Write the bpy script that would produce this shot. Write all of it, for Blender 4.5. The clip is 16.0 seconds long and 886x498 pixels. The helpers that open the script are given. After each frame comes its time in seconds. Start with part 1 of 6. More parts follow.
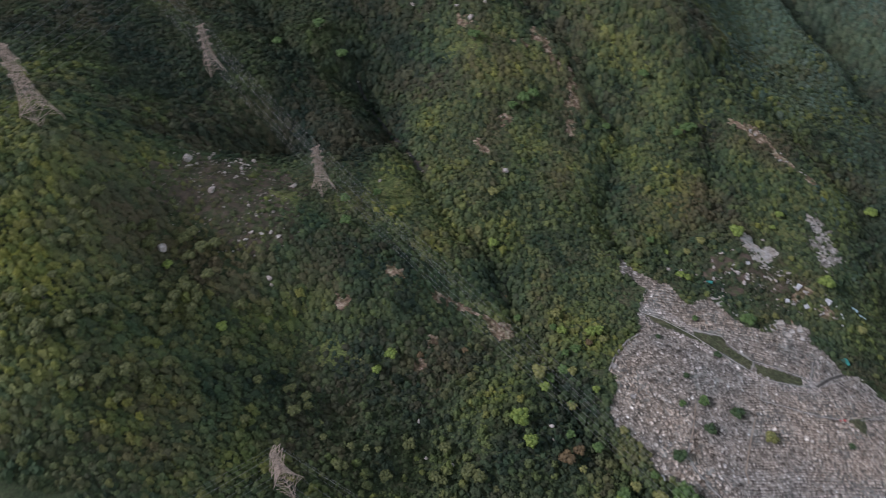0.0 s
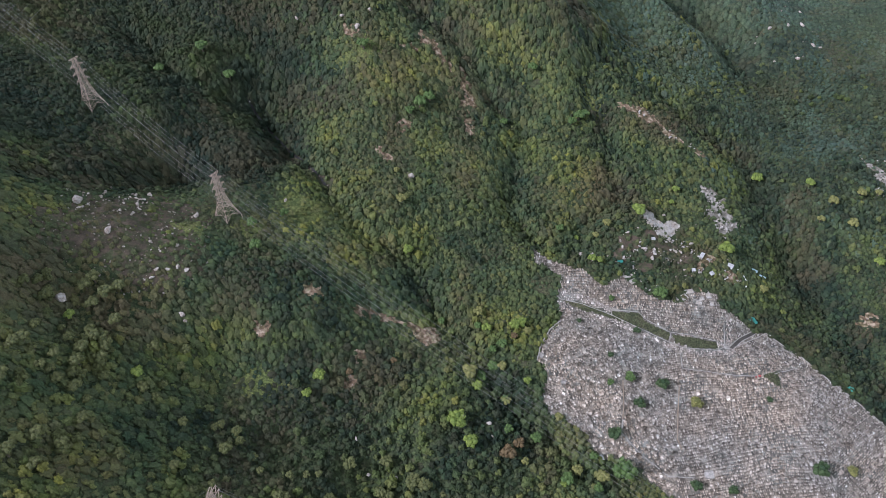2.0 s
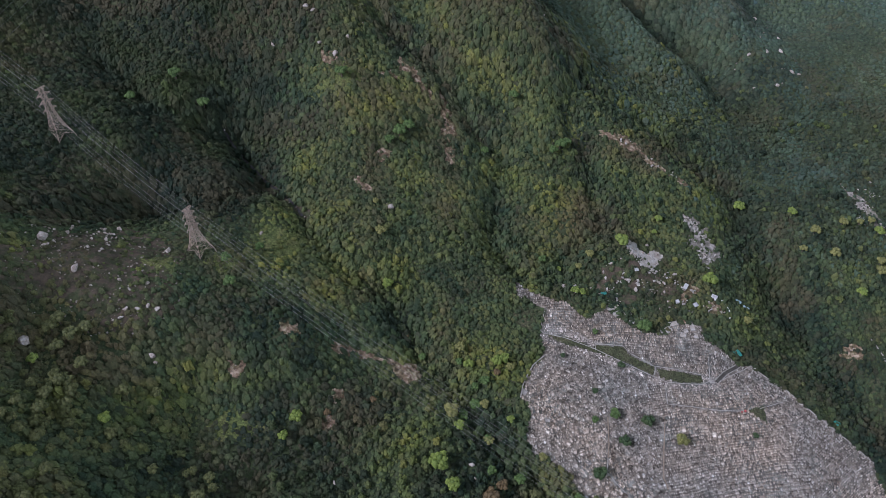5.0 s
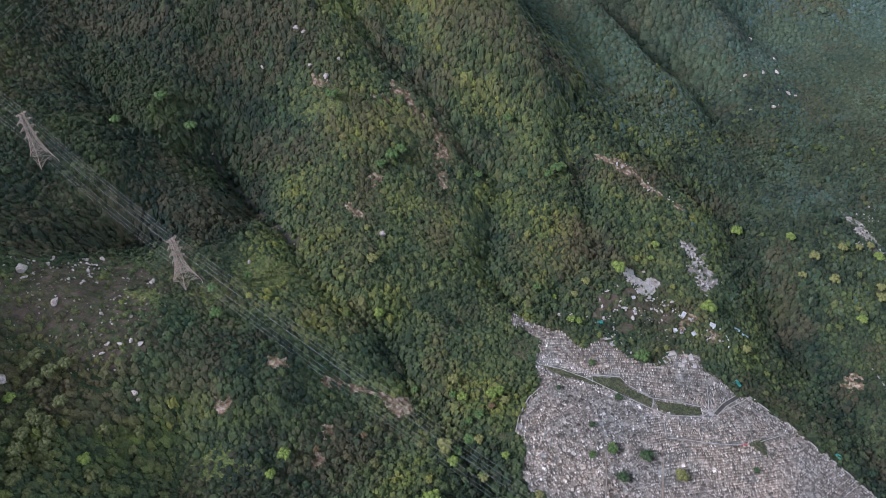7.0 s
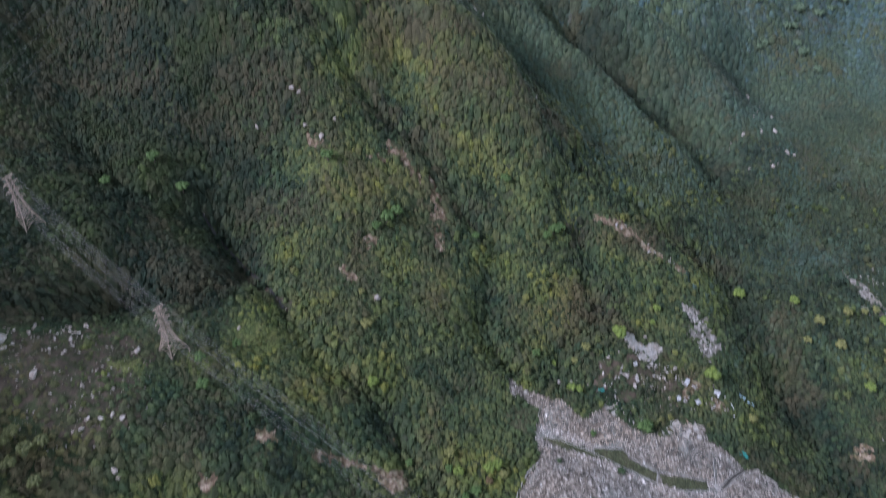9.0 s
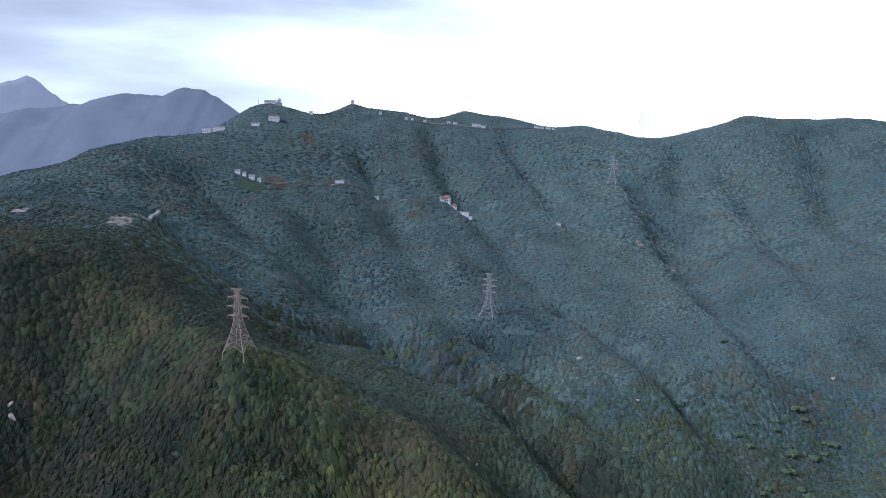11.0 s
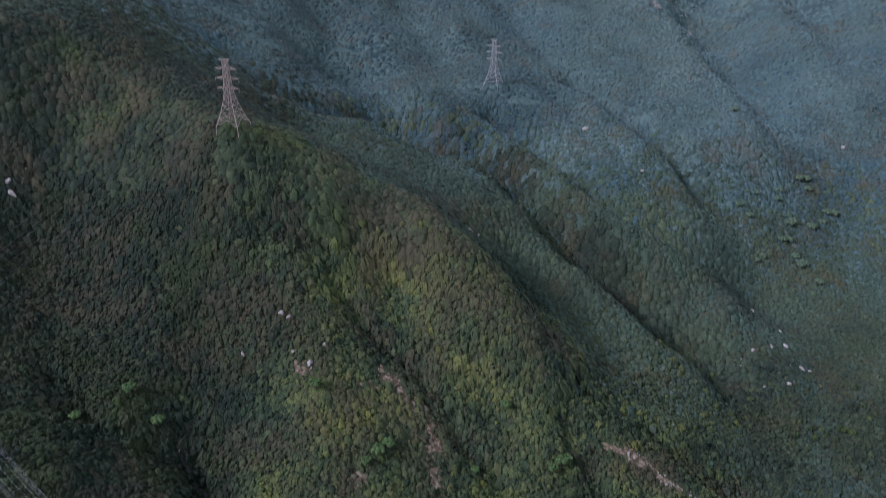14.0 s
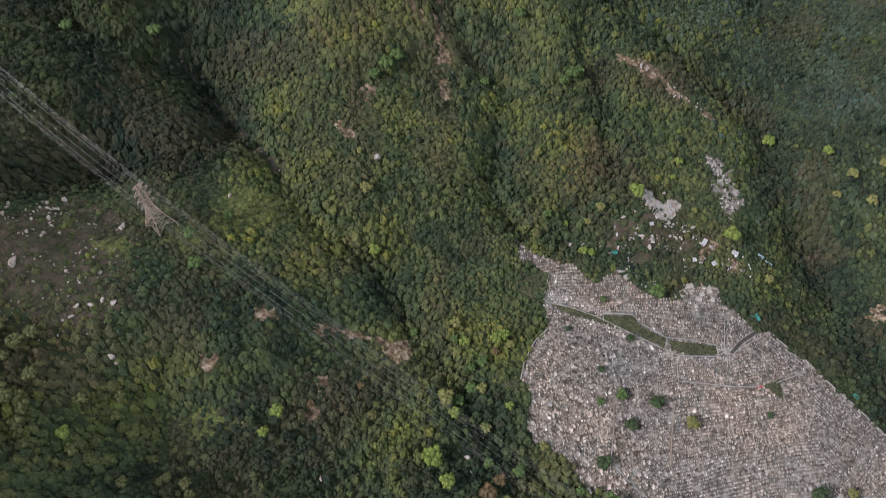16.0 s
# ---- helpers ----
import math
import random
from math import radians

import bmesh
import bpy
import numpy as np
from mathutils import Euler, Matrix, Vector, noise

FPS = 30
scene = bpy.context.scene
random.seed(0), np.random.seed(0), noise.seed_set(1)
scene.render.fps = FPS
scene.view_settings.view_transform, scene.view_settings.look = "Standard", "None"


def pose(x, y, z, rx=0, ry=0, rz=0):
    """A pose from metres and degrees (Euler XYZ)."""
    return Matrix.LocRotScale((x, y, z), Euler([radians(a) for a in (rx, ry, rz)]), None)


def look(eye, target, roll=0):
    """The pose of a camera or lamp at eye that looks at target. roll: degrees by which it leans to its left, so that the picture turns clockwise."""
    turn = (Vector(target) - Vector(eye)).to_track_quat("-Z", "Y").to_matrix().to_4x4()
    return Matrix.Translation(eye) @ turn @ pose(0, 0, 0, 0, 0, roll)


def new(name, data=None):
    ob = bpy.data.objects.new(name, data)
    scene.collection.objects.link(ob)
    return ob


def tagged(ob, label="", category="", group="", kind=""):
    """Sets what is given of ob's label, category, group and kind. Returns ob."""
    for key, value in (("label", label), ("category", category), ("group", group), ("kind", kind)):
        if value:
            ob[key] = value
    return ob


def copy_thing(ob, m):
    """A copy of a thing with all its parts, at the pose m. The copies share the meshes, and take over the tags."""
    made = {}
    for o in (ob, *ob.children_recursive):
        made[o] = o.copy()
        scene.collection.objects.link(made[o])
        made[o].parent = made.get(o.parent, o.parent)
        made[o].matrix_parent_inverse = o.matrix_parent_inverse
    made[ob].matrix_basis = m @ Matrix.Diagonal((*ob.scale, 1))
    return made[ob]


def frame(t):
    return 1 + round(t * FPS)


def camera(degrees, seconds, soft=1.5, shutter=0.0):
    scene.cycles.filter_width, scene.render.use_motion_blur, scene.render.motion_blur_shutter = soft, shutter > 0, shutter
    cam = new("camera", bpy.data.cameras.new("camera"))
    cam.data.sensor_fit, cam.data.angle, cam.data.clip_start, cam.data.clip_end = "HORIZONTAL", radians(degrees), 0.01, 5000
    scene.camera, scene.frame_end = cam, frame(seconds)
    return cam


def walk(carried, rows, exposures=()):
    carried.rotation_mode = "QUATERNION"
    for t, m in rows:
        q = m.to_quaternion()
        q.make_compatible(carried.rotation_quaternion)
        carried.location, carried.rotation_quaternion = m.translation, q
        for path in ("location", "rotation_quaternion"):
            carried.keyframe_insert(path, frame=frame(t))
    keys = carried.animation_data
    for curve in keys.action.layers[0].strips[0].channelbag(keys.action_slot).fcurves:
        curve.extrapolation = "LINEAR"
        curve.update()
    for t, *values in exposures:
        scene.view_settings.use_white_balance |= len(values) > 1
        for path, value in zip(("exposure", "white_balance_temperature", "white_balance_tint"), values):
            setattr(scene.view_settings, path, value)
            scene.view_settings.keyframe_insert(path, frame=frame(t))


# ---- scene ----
cam = camera(61.98, 16.0, soft=0.9, shutter=0.5)
PATH = [
    (0.0, pose(4.86, -93.87, 600.94, 41.86, 2.02, 12.29)),
    (0.5, pose(2.23, -93.98, 600.19, 41.71, 2.06, 6.18)),
    (1.0, pose(0.35, -93.60, 599.65, 41.76, 1.83, 3.94)),
    (1.5, pose(-0.38, -92.66, 599.61, 41.87, 1.62, 2.93)),
    (2.0, pose(-0.75, -91.19, 599.82, 41.96, 1.44, 2.34)),
    (2.5, pose(-1.28, -89.19, 599.85, 42.12, 1.23, 1.93)),
    (3.0, pose(-1.92, -86.62, 599.89, 42.30, 1.01, 1.67)),
    (3.5, pose(-2.30, -83.45, 600.09, 42.47, 0.82, 1.43)),
    (4.0, pose(-2.51, -79.68, 600.39, 42.61, 0.63, 1.31)),
    (6.5, pose(-3.60, -55.00, 601.39, 43.42, -0.01, 0.79)),
    (7.0, pose(-3.79, -50.01, 601.47, 43.58, -0.12, 0.72)),
    (7.5, pose(-3.95, -44.82, 601.59, 43.70, -0.23, 0.69)),
    (8.0, pose(-4.16, -39.55, 601.92, 43.80, -0.30, 0.67)),
    (8.5, pose(-4.51, -34.01, 602.25, 43.86, -0.39, 0.65)),
    (9.0, pose(-4.76, -28.01, 602.45, 46.94, -0.53, 0.64)),
    (9.3, pose(-4.53, -24.98, 602.41, 53.31, -0.51, 0.63)),
    (9.5, pose(-4.30, -23.50, 602.51, 59.01, -0.60, 0.63)),
    (10.0, pose(-3.36, -20.18, 602.25, 73.10, -0.20, 0.37)),
    (10.2, pose(-3.00, -18.74, 601.95, 78.75, -0.41, 0.31)),
    (12.3, pose(-0.15, -1.31, 600.00, 81.06, 0.17, -0.02)),
    (12.5, pose(-0.00, -0.00, 600.00, 81.08, 0.14, -0.00)),
    (13.0, pose(0.49, 2.62, 599.64, 80.95, 0.19, -0.04)),
    (13.5, pose(1.94, 4.05, 597.56, 73.10, 0.46, 0.16)),
    (14.0, pose(3.14, 8.05, 598.30, 62.65, 0.32, 0.54)),
    (14.5, pose(2.72, 12.78, 598.83, 60.70, 0.30, 0.49)),
    (15.0, pose(0.73, 18.08, 600.06, 50.26, 0.35, 0.68)),
    (15.3, pose(-0.61, 22.03, 601.02, 42.85, 0.38, 0.71)),
    (15.5, pose(-1.62, 25.70, 601.91, 37.36, 0.27, 0.74)),
    (16.0, pose(-4.55, 37.80, 604.79, 30.67, -0.05, 0.88)),
]
EXPOSURES = [(0.0, 0.4, 5350, 25), (0.5, 0.78, 5300, 24), (1.0, 1.08, 5300, 24), (1.5, 1.18, 5250, 24), (2.0, 0.98, 5250, 24), (2.5, 0.98, 5200, 24), (3.5, 0.88, 5200, 24), (4.0, 0.5, 5200, 26), (6.5, 0.66, 5100, 27), (7.0, 0.87, 5100, 26), (8.5, 0.93, 5050, 25),
             (9.5, 0.65, 4900, 29), (10.2, 0.7, 4750, 28), (12.5, -0.72, 5200, 27), (13.0, -0.42, 5200, 27), (13.5, 0.05, 4800, 27), (14.0, 0.32, 4950, 31), (14.5, 0.62, 5000, 33), (15.0, 0.53, 5150, 28), (15.5, 0.82, 5450, 26), (16.0, 0.75, 5650, 25)]
walk(cam, PATH, EXPOSURES)

# ---------------------------------------------------------------- sky and sun
SUN_ELEVATION, SUN_AZIMUTH = radians(40), radians(246)
world = bpy.data.worlds.new("overcast_sky")
scene.world = world
world.use_nodes = True
wn, wl = world.node_tree.nodes, world.node_tree.links
wn.clear()


def wnode(kind, **values):
    n = wn.new(kind)
    for key, value in values.items():
        n.inputs[key].default_value = value
    return n


w_out, w_back = wn.new("ShaderNodeOutputWorld"), wnode("ShaderNodeBackground", Strength=0.1)
w_sky = wn.new("ShaderNodeTexSky")
w_sky.sky_type, w_sky.sun_disc, w_sky.sun_elevation, w_sky.sun_rotation = "NISHITA", False, SUN_ELEVATION, SUN_AZIMUTH
w_sky.air_density, w_sky.dust_density = 1.5, 4.0
w_way = wn.new("ShaderNodeTexCoord")
w_flat = wn.new("ShaderNodeMapping")
w_flat.inputs["Scale"].default_value, w_flat.inputs["Location"].default_value = (1.1, 1.1, 5.5), (0.3, 0.15, 0.1)
w_cloud = wnode("ShaderNodeTexNoise", Scale=2.3, Detail=6.0, Roughness=0.45, Distortion=0.2)
w_ramp = wn.new("ShaderNodeValToRGB")
e = w_ramp.color_ramp.elements
e[0].position, e[0].color = 0.20, (3.0, 3.2, 2.75, 1)
e[1].position, e[1].color = 0.78, (17.6, 18.2, 17.0, 1)
for at, tint in ((0.36, (5.8, 6.15, 5.4, 1)), (0.56, (11.8, 12.4, 11.2, 1))):
    e.new(at).color = tint
w_grad = wn.new("ShaderNodeVectorMath")
w_grad.operation = "DOT_PRODUCT"
w_grad.inputs[1].default_value = (0.40, 0.36, -0.70)
w_sum = wn.new("ShaderNodeMath")
w_sum.operation = "MULTIPLY_ADD"
w_sum.inputs[1].default_value = 0.65
w_add = wn.new("ShaderNodeMath")
w_add.operation = "ADD"
w_add.inputs[1].default_value = -0.045
w_mix = wn.new("ShaderNodeMix")
w_mix.data_type = "RGBA"
w_mix.inputs[0].default_value = 0.93
wl.new(w_way.outputs["Generated"], w_flat.inputs["Vector"])
wl.new(w_flat.outputs["Vector"], w_cloud.inputs["Vector"])
wl.new(w_way.outputs["Generated"], w_grad.inputs[0])
wl.new(w_cloud.outputs["Fac"], w_sum.inputs[0])
wl.new(w_grad.outputs["Value"], w_add.inputs[0])
wl.new(w_add.outputs["Value"], w_sum.inputs[2])
wl.new(w_sum.outputs["Value"], w_ramp.inputs["Fac"])
wl.new(w_sky.outputs["Color"], w_mix.inputs[6])
wl.new(w_ramp.outputs["Color"], w_mix.inputs[7])
wl.new(w_mix.outputs[2], w_back.inputs["Color"])
wl.new(w_back.outputs["Background"], w_out.inputs["Surface"])

sun = new("sun", bpy.data.lights.new("sun", "SUN"))
sun.data.energy, sun.data.angle, sun.data.color = 2.7, radians(14), (1.0, 0.93, 0.83)
sun_way = Vector((math.sin(SUN_AZIMUTH) * math.cos(SUN_ELEVATION), math.cos(SUN_AZIMUTH) * math.cos(SUN_ELEVATION), math.sin(SUN_ELEVATION)))
sun.matrix_world = look(sun_way * 900, (0, 0, 0))


# ---------------------------------------------------------------- materials
class Shader:
    """A small wrapper round one Principled material."""

    def __init__(self, name, rough=0.8, metal=0.0, spec=0.3):
        self.mat = bpy.data.materials.new(name)
        self.mat.use_nodes = True
        self.n, self.l = self.mat.node_tree.nodes, self.mat.node_tree.links
        self.b = self.n["Principled BSDF"]
        self.b.inputs["Roughness"].default_value = rough
        self.b.inputs["Metallic"].default_value = metal
        self.b.inputs["Specular IOR Level"].default_value = spec
        self.place = self.n.new("ShaderNodeNewGeometry").outputs["Position"]

    def noise(self, size, detail=3.0, rough=0.55, stretch=(1, 1, 1)):
        m = self.n.new("ShaderNodeMapping")
        m.inputs["Scale"].default_value = tuple(s / size for s in stretch)
        t = self.n.new("ShaderNodeTexNoise")
        t.inputs["Scale"].default_value, t.inputs["Detail"].default_value, t.inputs["Roughness"].default_value = 1.0, detail, rough
        self.l.new(self.place, m.inputs["Vector"])
        self.l.new(m.outputs["Vector"], t.inputs["Vector"])
        return t.outputs["Fac"]

    def ramp(self, fac, stops):
        r = self.n.new("ShaderNodeValToRGB")
        el = r.color_ramp.elements
        while len(el) < len(stops):
            el.new(0.5)
        for k, (at, colour) in enumerate(stops):
            el[k].position, el[k].color = at, (*colour, 1)
        self.l.new(fac, r.inputs["Fac"])
        return r.outputs["Color"]

    def mix(self, fac, a, b, kind="MIX"):
        m = self.n.new("ShaderNodeMix")
        m.data_type, m.blend_type = "RGBA", kind
        for slot, value in ((0, fac), (6, a), (7, b)):
            if hasattr(value, "is_output"):
                self.l.new(value, m.inputs[slot])
            elif slot:
                m.inputs[slot].default_value = (*value, 1)
            else:
                m.inputs[slot].default_value = value
        return m.outputs[2]

    def island(self):
        return self.n.new("ShaderNodeNewGeometry").outputs["Random Per Island"]

    def kind(self, name):
        a = self.n.new("ShaderNodeAttribute")
        a.attribute_name = name
        return a.outputs["Fac"]

    def each(self):
        return self.n.new("ShaderNodeObjectInfo").outputs["Random"]

    def colour(self, socket):
        self.l.new(socket, self.b.inputs["Base Color"])
        return self

    def bump(self, fac, depth):
        m = self.n.new("ShaderNodeBump")
        m.inputs["Distance"].default_value, m.inputs["Strength"].default_value = depth, 1.0
        self.l.new(fac, m.inputs["Height"])
        self.l.new(m.outputs["Normal"], self.b.inputs["Normal"])
        return self


def foliage(name, stops, patch, patch_size=55.0, fine=0.7, spread=1.0, sheen=0.0, dry=(0.088, 0.072, 0.040)):
    """Leaves: one colour to a crown by its kind and painted light, withered where the crown is dry, mottled a little
    leaf by leaf.
    """
    s = Shader(name, rough=0.7, spec=0.14)
    kind = s.kind("species_and_light")
    own = s.mix(1.0, s.ramp(kind, stops), s.ramp(s.island(), [(0.0, (1 - 0.34 * spread, 1 - 0.32 * spread, 1 - 0.28 * spread)), (0.6, (1.0, 1.0, 1.0)), (1.0, (1 + 0.34 * spread, 1 + 0.30 * spread, 1 + 0.2 * spread))]), "MULTIPLY")
    wide = s.ramp(s.noise(patch_size, 4.0), [(0.36, patch[0]), (0.5, patch[1]), (0.66, patch[2])])
    both = s.mix(1.0, own, wide, "MULTIPLY")
    both = s.mix(s.kind("dry"), both, s.mix(0.85, both, dry))
    grain = s.ramp(s.noise(fine, 3.0, 0.7), [(0.36, (0.72, 0.72, 0.74)), (0.5, (1.0, 1.0, 1.0)), (0.64, (1.28, 1.26, 1.2))])
    s.colour(s.mix(1.0, both, grain, "MULTIPLY"))
    s.bump(s.noise(fine * 0.9, 3.0, 0.7), min(0.5, fine * 0.7))
    # This bluish sheen stands in for haze over the farther woods.
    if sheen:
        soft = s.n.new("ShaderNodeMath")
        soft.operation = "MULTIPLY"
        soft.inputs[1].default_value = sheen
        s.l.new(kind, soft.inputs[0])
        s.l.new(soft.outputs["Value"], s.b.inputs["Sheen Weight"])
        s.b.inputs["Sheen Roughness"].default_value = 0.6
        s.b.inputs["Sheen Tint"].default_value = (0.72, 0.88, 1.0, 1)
    return s.mat


GREENS = [(0.0, (0.023, 0.034, 0.020)), (0.25, (0.046, 0.066, 0.033)), (0.5, (0.069, 0.092, 0.039)), (0.7, (0.093, 0.111, 0.042)),
          (0.88, (0.120, 0.128, 0.046)), (1.0, (0.142, 0.155, 0.044))]
M_SHRUB = foliage("shrub_leaves", GREENS, [(0.62, 0.74, 0.82), (1.0, 1.0, 0.98), (1.46, 1.36, 0.86)], spread=0.55)
# The upper colours turn teal: haze put into the leaves.
M_WOODS = foliage("woodland_leaves", [(0.0, (0.024, 0.033, 0.020)), (0.3, (0.046, 0.065, 0.038)), (0.6, (0.060, 0.088, 0.056)), (1.0, (0.072, 0.103, 0.082))], [(0.74, 0.82, 0.90), (0.95, 1.0, 1.0), (1.25, 1.15, 0.95)], 90.0, 2.0, 0.6, 0.05, (0.068, 0.060, 0.030))
# Distance haze is put into these leaf colours as blue and paleness.
HAZY_GREENS = [(0.0, (0.022, 0.034, 0.031)), (0.35, (0.048, 0.076, 0.066)), (0.65, (0.080, 0.122, 0.107)), (1.0, (0.116, 0.166, 0.151))]
M_FAR = foliage("hazy_hill_leaves", HAZY_GREENS, [(0.70, 0.82, 0.95), (0.95, 1.0, 1.05), (1.2, 1.12, 1.0)], 140.0, 3.0, 0.0, 0.1)


def leafy(name, dark, light):
    s = Shader(name, rough=0.6, spec=0.25)
    leaf = s.noise(0.7, 3.0, 0.7)
    own = s.ramp(s.island(), [(0.0, dark), (1.0, light)])
    s.colour(s.mix(1.0, own, s.ramp(leaf, [(0.3, (0.5, 0.5, 0.5)), (0.7, (1.5, 1.5, 1.4))]), "MULTIPLY"))
    return s.bump(leaf, 0.3).mat


M_LIME = leafy("lime_green_leaves", (0.090, 0.130, 0.026), (0.185, 0.235, 0.048))
M_YELLOW = leafy("yellow_green_leaves", (0.105, 0.112, 0.036), (0.200, 0.196, 0.066))
M_GREEN = leafy("mid_green_leaves", (0.046, 0.084, 0.024), (0.092, 0.142, 0.042))
# Light green leaves with some haze in the colour, for far valley trees.
M_PALE = leafy("hazy_pale_green_leaves", (0.070, 0.106, 0.062), (0.112, 0.152, 0.088))
M_OLIVE = leafy("olive_leaves", (0.062, 0.074, 0.028), (0.118, 0.124, 0.044))
M_DARK = leafy("dark_green_leaves", (0.030, 0.055, 0.024), (0.055, 0.085, 0.032))
M_RUST = leafy("rusty_brown_leaves", (0.080, 0.058, 0.030), (0.140, 0.098, 0.048))


def stony(name, stops, size=1.2, rough=0.85, bump=0.12, per="island", tint=None):
    s = Shader(name, rough=rough, spec=0.3)
    base = s.ramp(s.kind("tone") if per == "kind" else s.island() if per == "island" else s.each() if per == "each" else s.noise(size * 6, 4.0), stops)
    grain = s.noise(size, 5.0, 0.65)
    c = s.mix(1.0, base, s.ramp(grain, [(0.28, (0.55, 0.55, 0.56)), (0.5, (0.98, 0.98, 0.98)), (0.72, (1.28, 1.26, 1.22))]), "MULTIPLY")
    if tint:
        c = s.mix(s.ramp(s.noise(tint[0], 4.0, 0.6), [(0.42, (0, 0, 0)), (0.6, (1, 1, 1))]), c, s.mix(1.0, c, tint[1], "MULTIPLY"))
    s.colour(c)
    return s.bump(grain, bump).mat


M_GRANITE = stony("weathered_granite", [(0.0, (0.19, 0.165, 0.145)), (0.6, (0.29, 0.255, 0.225)), (1.0, (0.42, 0.385, 0.35))], 0.8, bump=0.3, tint=(2.2, (0.66, 0.60, 0.55)))
M_SCAR = stony("pale_rock", [(0.3, (0.29, 0.27, 0.245)), (0.5, (0.42, 0.40, 0.37)), (0.7, (0.57, 0.55, 0.52))], 1.0, per="noise", bump=0.4, tint=(6.0, (0.62, 0.58, 0.52)))
M_SCREE = stony("pinkish_grey_scree", [(0.3, (0.10, 0.088, 0.076)), (0.5, (0.26, 0.235, 0.21)), (0.7, (0.48, 0.445, 0.41))], 0.9, per="noise", bump=0.5, tint=(5.0, (0.5, 0.5, 0.42)))
M_EARTH = stony("bare_reddish_earth", [(0.34, (0.075, 0.050, 0.030)), (0.5, (0.195, 0.132, 0.086)), (0.64, (0.40, 0.315, 0.235))], 0.5, per="noise", bump=0.3, tint=(5.0, (0.50, 0.58, 0.42)))
M_BROWN = stony("trodden_brown_scrub", [(0.3, (0.050, 0.040, 0.026)), (0.5, (0.078, 0.058, 0.041)), (0.7, (0.125, 0.093, 0.068))], 1.4, per="noise", bump=0.4, tint=(5.0, (0.55, 0.85, 0.50)))
M_GRAVE = stony("grave_granite_and_concrete", [(0.0, (0.090, 0.074, 0.058)), (0.3, (0.226, 0.186, 0.146)), (0.55, (0.372, 0.310, 0.246)), (0.8, (0.52, 0.442, 0.362)), (0.95, (0.67, 0.59, 0.50)), (1.0, (0.80, 0.74, 0.66))],
                0.5, bump=0.03, per="kind", tint=(75.0, (0.80, 0.88, 0.98)))
M_GRAVE_ONE = stony("grave_granite", [(0.0, (0.15, 0.132, 0.115)), (0.4, (0.31, 0.27, 0.235)), (0.8, (0.48, 0.425, 0.375)), (1.0, (0.76, 0.71, 0.66))], 0.5, bump=0.03, per="each")
M_TERRACE = stony("dusty_burial_terrace", [(0.34, (0.070, 0.059, 0.046)), (0.5, (0.140, 0.119, 0.096)), (0.64, (0.29, 0.250, 0.205))], 0.9, per="noise", bump=0.15, tint=(24.0, (0.80, 0.92, 1.0)))
M_CONCRETE = stony("worn_concrete", [(0.3, (0.23, 0.21, 0.19)), (0.5, (0.30, 0.28, 0.255)), (0.7, (0.38, 0.36, 0.33))], 0.7, per="noise", bump=0.04)
M_DRAIN = stony("dark_drain_concrete", [(0.3, (0.038, 0.034, 0.028)), (0.7, (0.080, 0.072, 0.060))], 0.7, per="noise", bump=0.05)
M_CLAY = stony("ochre_clay_path", [(0.3, (0.20, 0.155, 0.115)), (0.7, (0.29, 0.235, 0.18))], 0.8, per="noise", bump=0.05)
M_WHITEWASH = stony("whitewashed_wall", [(0.3, (0.60, 0.60, 0.59)), (0.7, (0.78, 0.78, 0.77))], 2.0, per="noise", bump=0.02)
M_REDROOF = stony("red_tiled_roof", [(0.3, (0.24, 0.10, 0.075)), (0.7, (0.34, 0.15, 0.11))], 1.0, per="noise", bump=0.05)
M_GREYROOF = stony("grey_flat_roof", [(0.3, (0.22, 0.22, 0.23)), (0.7, (0.36, 0.36, 0.37))], 2.0, per="noise", bump=0.02)
M_ROAD = stony("hill_road", [(0.3, (0.20, 0.19, 0.18)), (0.7, (0.32, 0.31, 0.29))], 2.0, per="noise", bump=0.03)
M_TIN = stony("corrugated_tin", [(0.3, (0.26, 0.26, 0.26)), (0.7, (0.46, 0.46, 0.46))], 0.6, rough=0.45, per="noise", bump=0.03)


def plain(name, colour, rough=0.6, metal=0.0, vary=0.35, size=1.5):
    s = Shader(name, rough=rough, metal=metal)
    s.colour(s.mix(s.ramp(s.noise(size, 4.0), [(0.35, (0, 0, 0)), (0.65, (1, 1, 1))]), tuple(c * (1 - vary) for c in colour), colour))
    return s.mat


M_STEEL = plain("rusty_pink_tower_steel", (0.44, 0.345, 0.275), 0.55, 0.15, 0.4, 2.5)
M_STEEL_GREY = plain("galvanised_tower_steel", (0.44, 0.42, 0.40), 0.5, 0.25, 0.3, 2.5)
M_WIRE = plain("aluminium_conductor", (0.22, 0.216, 0.21), 0.5, 0.3, 0.2, 5.0)
M_INSULATOR = plain("porcelain_insulator", (0.30, 0.25, 0.23), 0.3)
M_BARK = plain("grey_brown_bark", (0.13, 0.105, 0.08), 0.9, 0.0, 0.45, 0.4)
M_TARP = plain("turquoise_tarpaulin", (0.10, 0.42, 0.36), 0.45, 0.0, 0.35, 1.0)
M_BLUETARP = plain("pale_blue_sheet", (0.36, 0.50, 0.56), 0.45, 0.0, 0.35, 1.0)
M_REDSPOT = plain("faded_red_cloth", (0.55, 0.10, 0.10), 0.7, 0.0, 0.35, 0.7)
M_GLASS = plain("dark_window_glass", (0.05, 0.06, 0.07), 0.15, 0.0, 0.3, 1.0)
M_DARKROCK = plain("plain_dark_rock", (0.050, 0.045, 0.046), 0.5, 0.0, 0.5, 1.2)
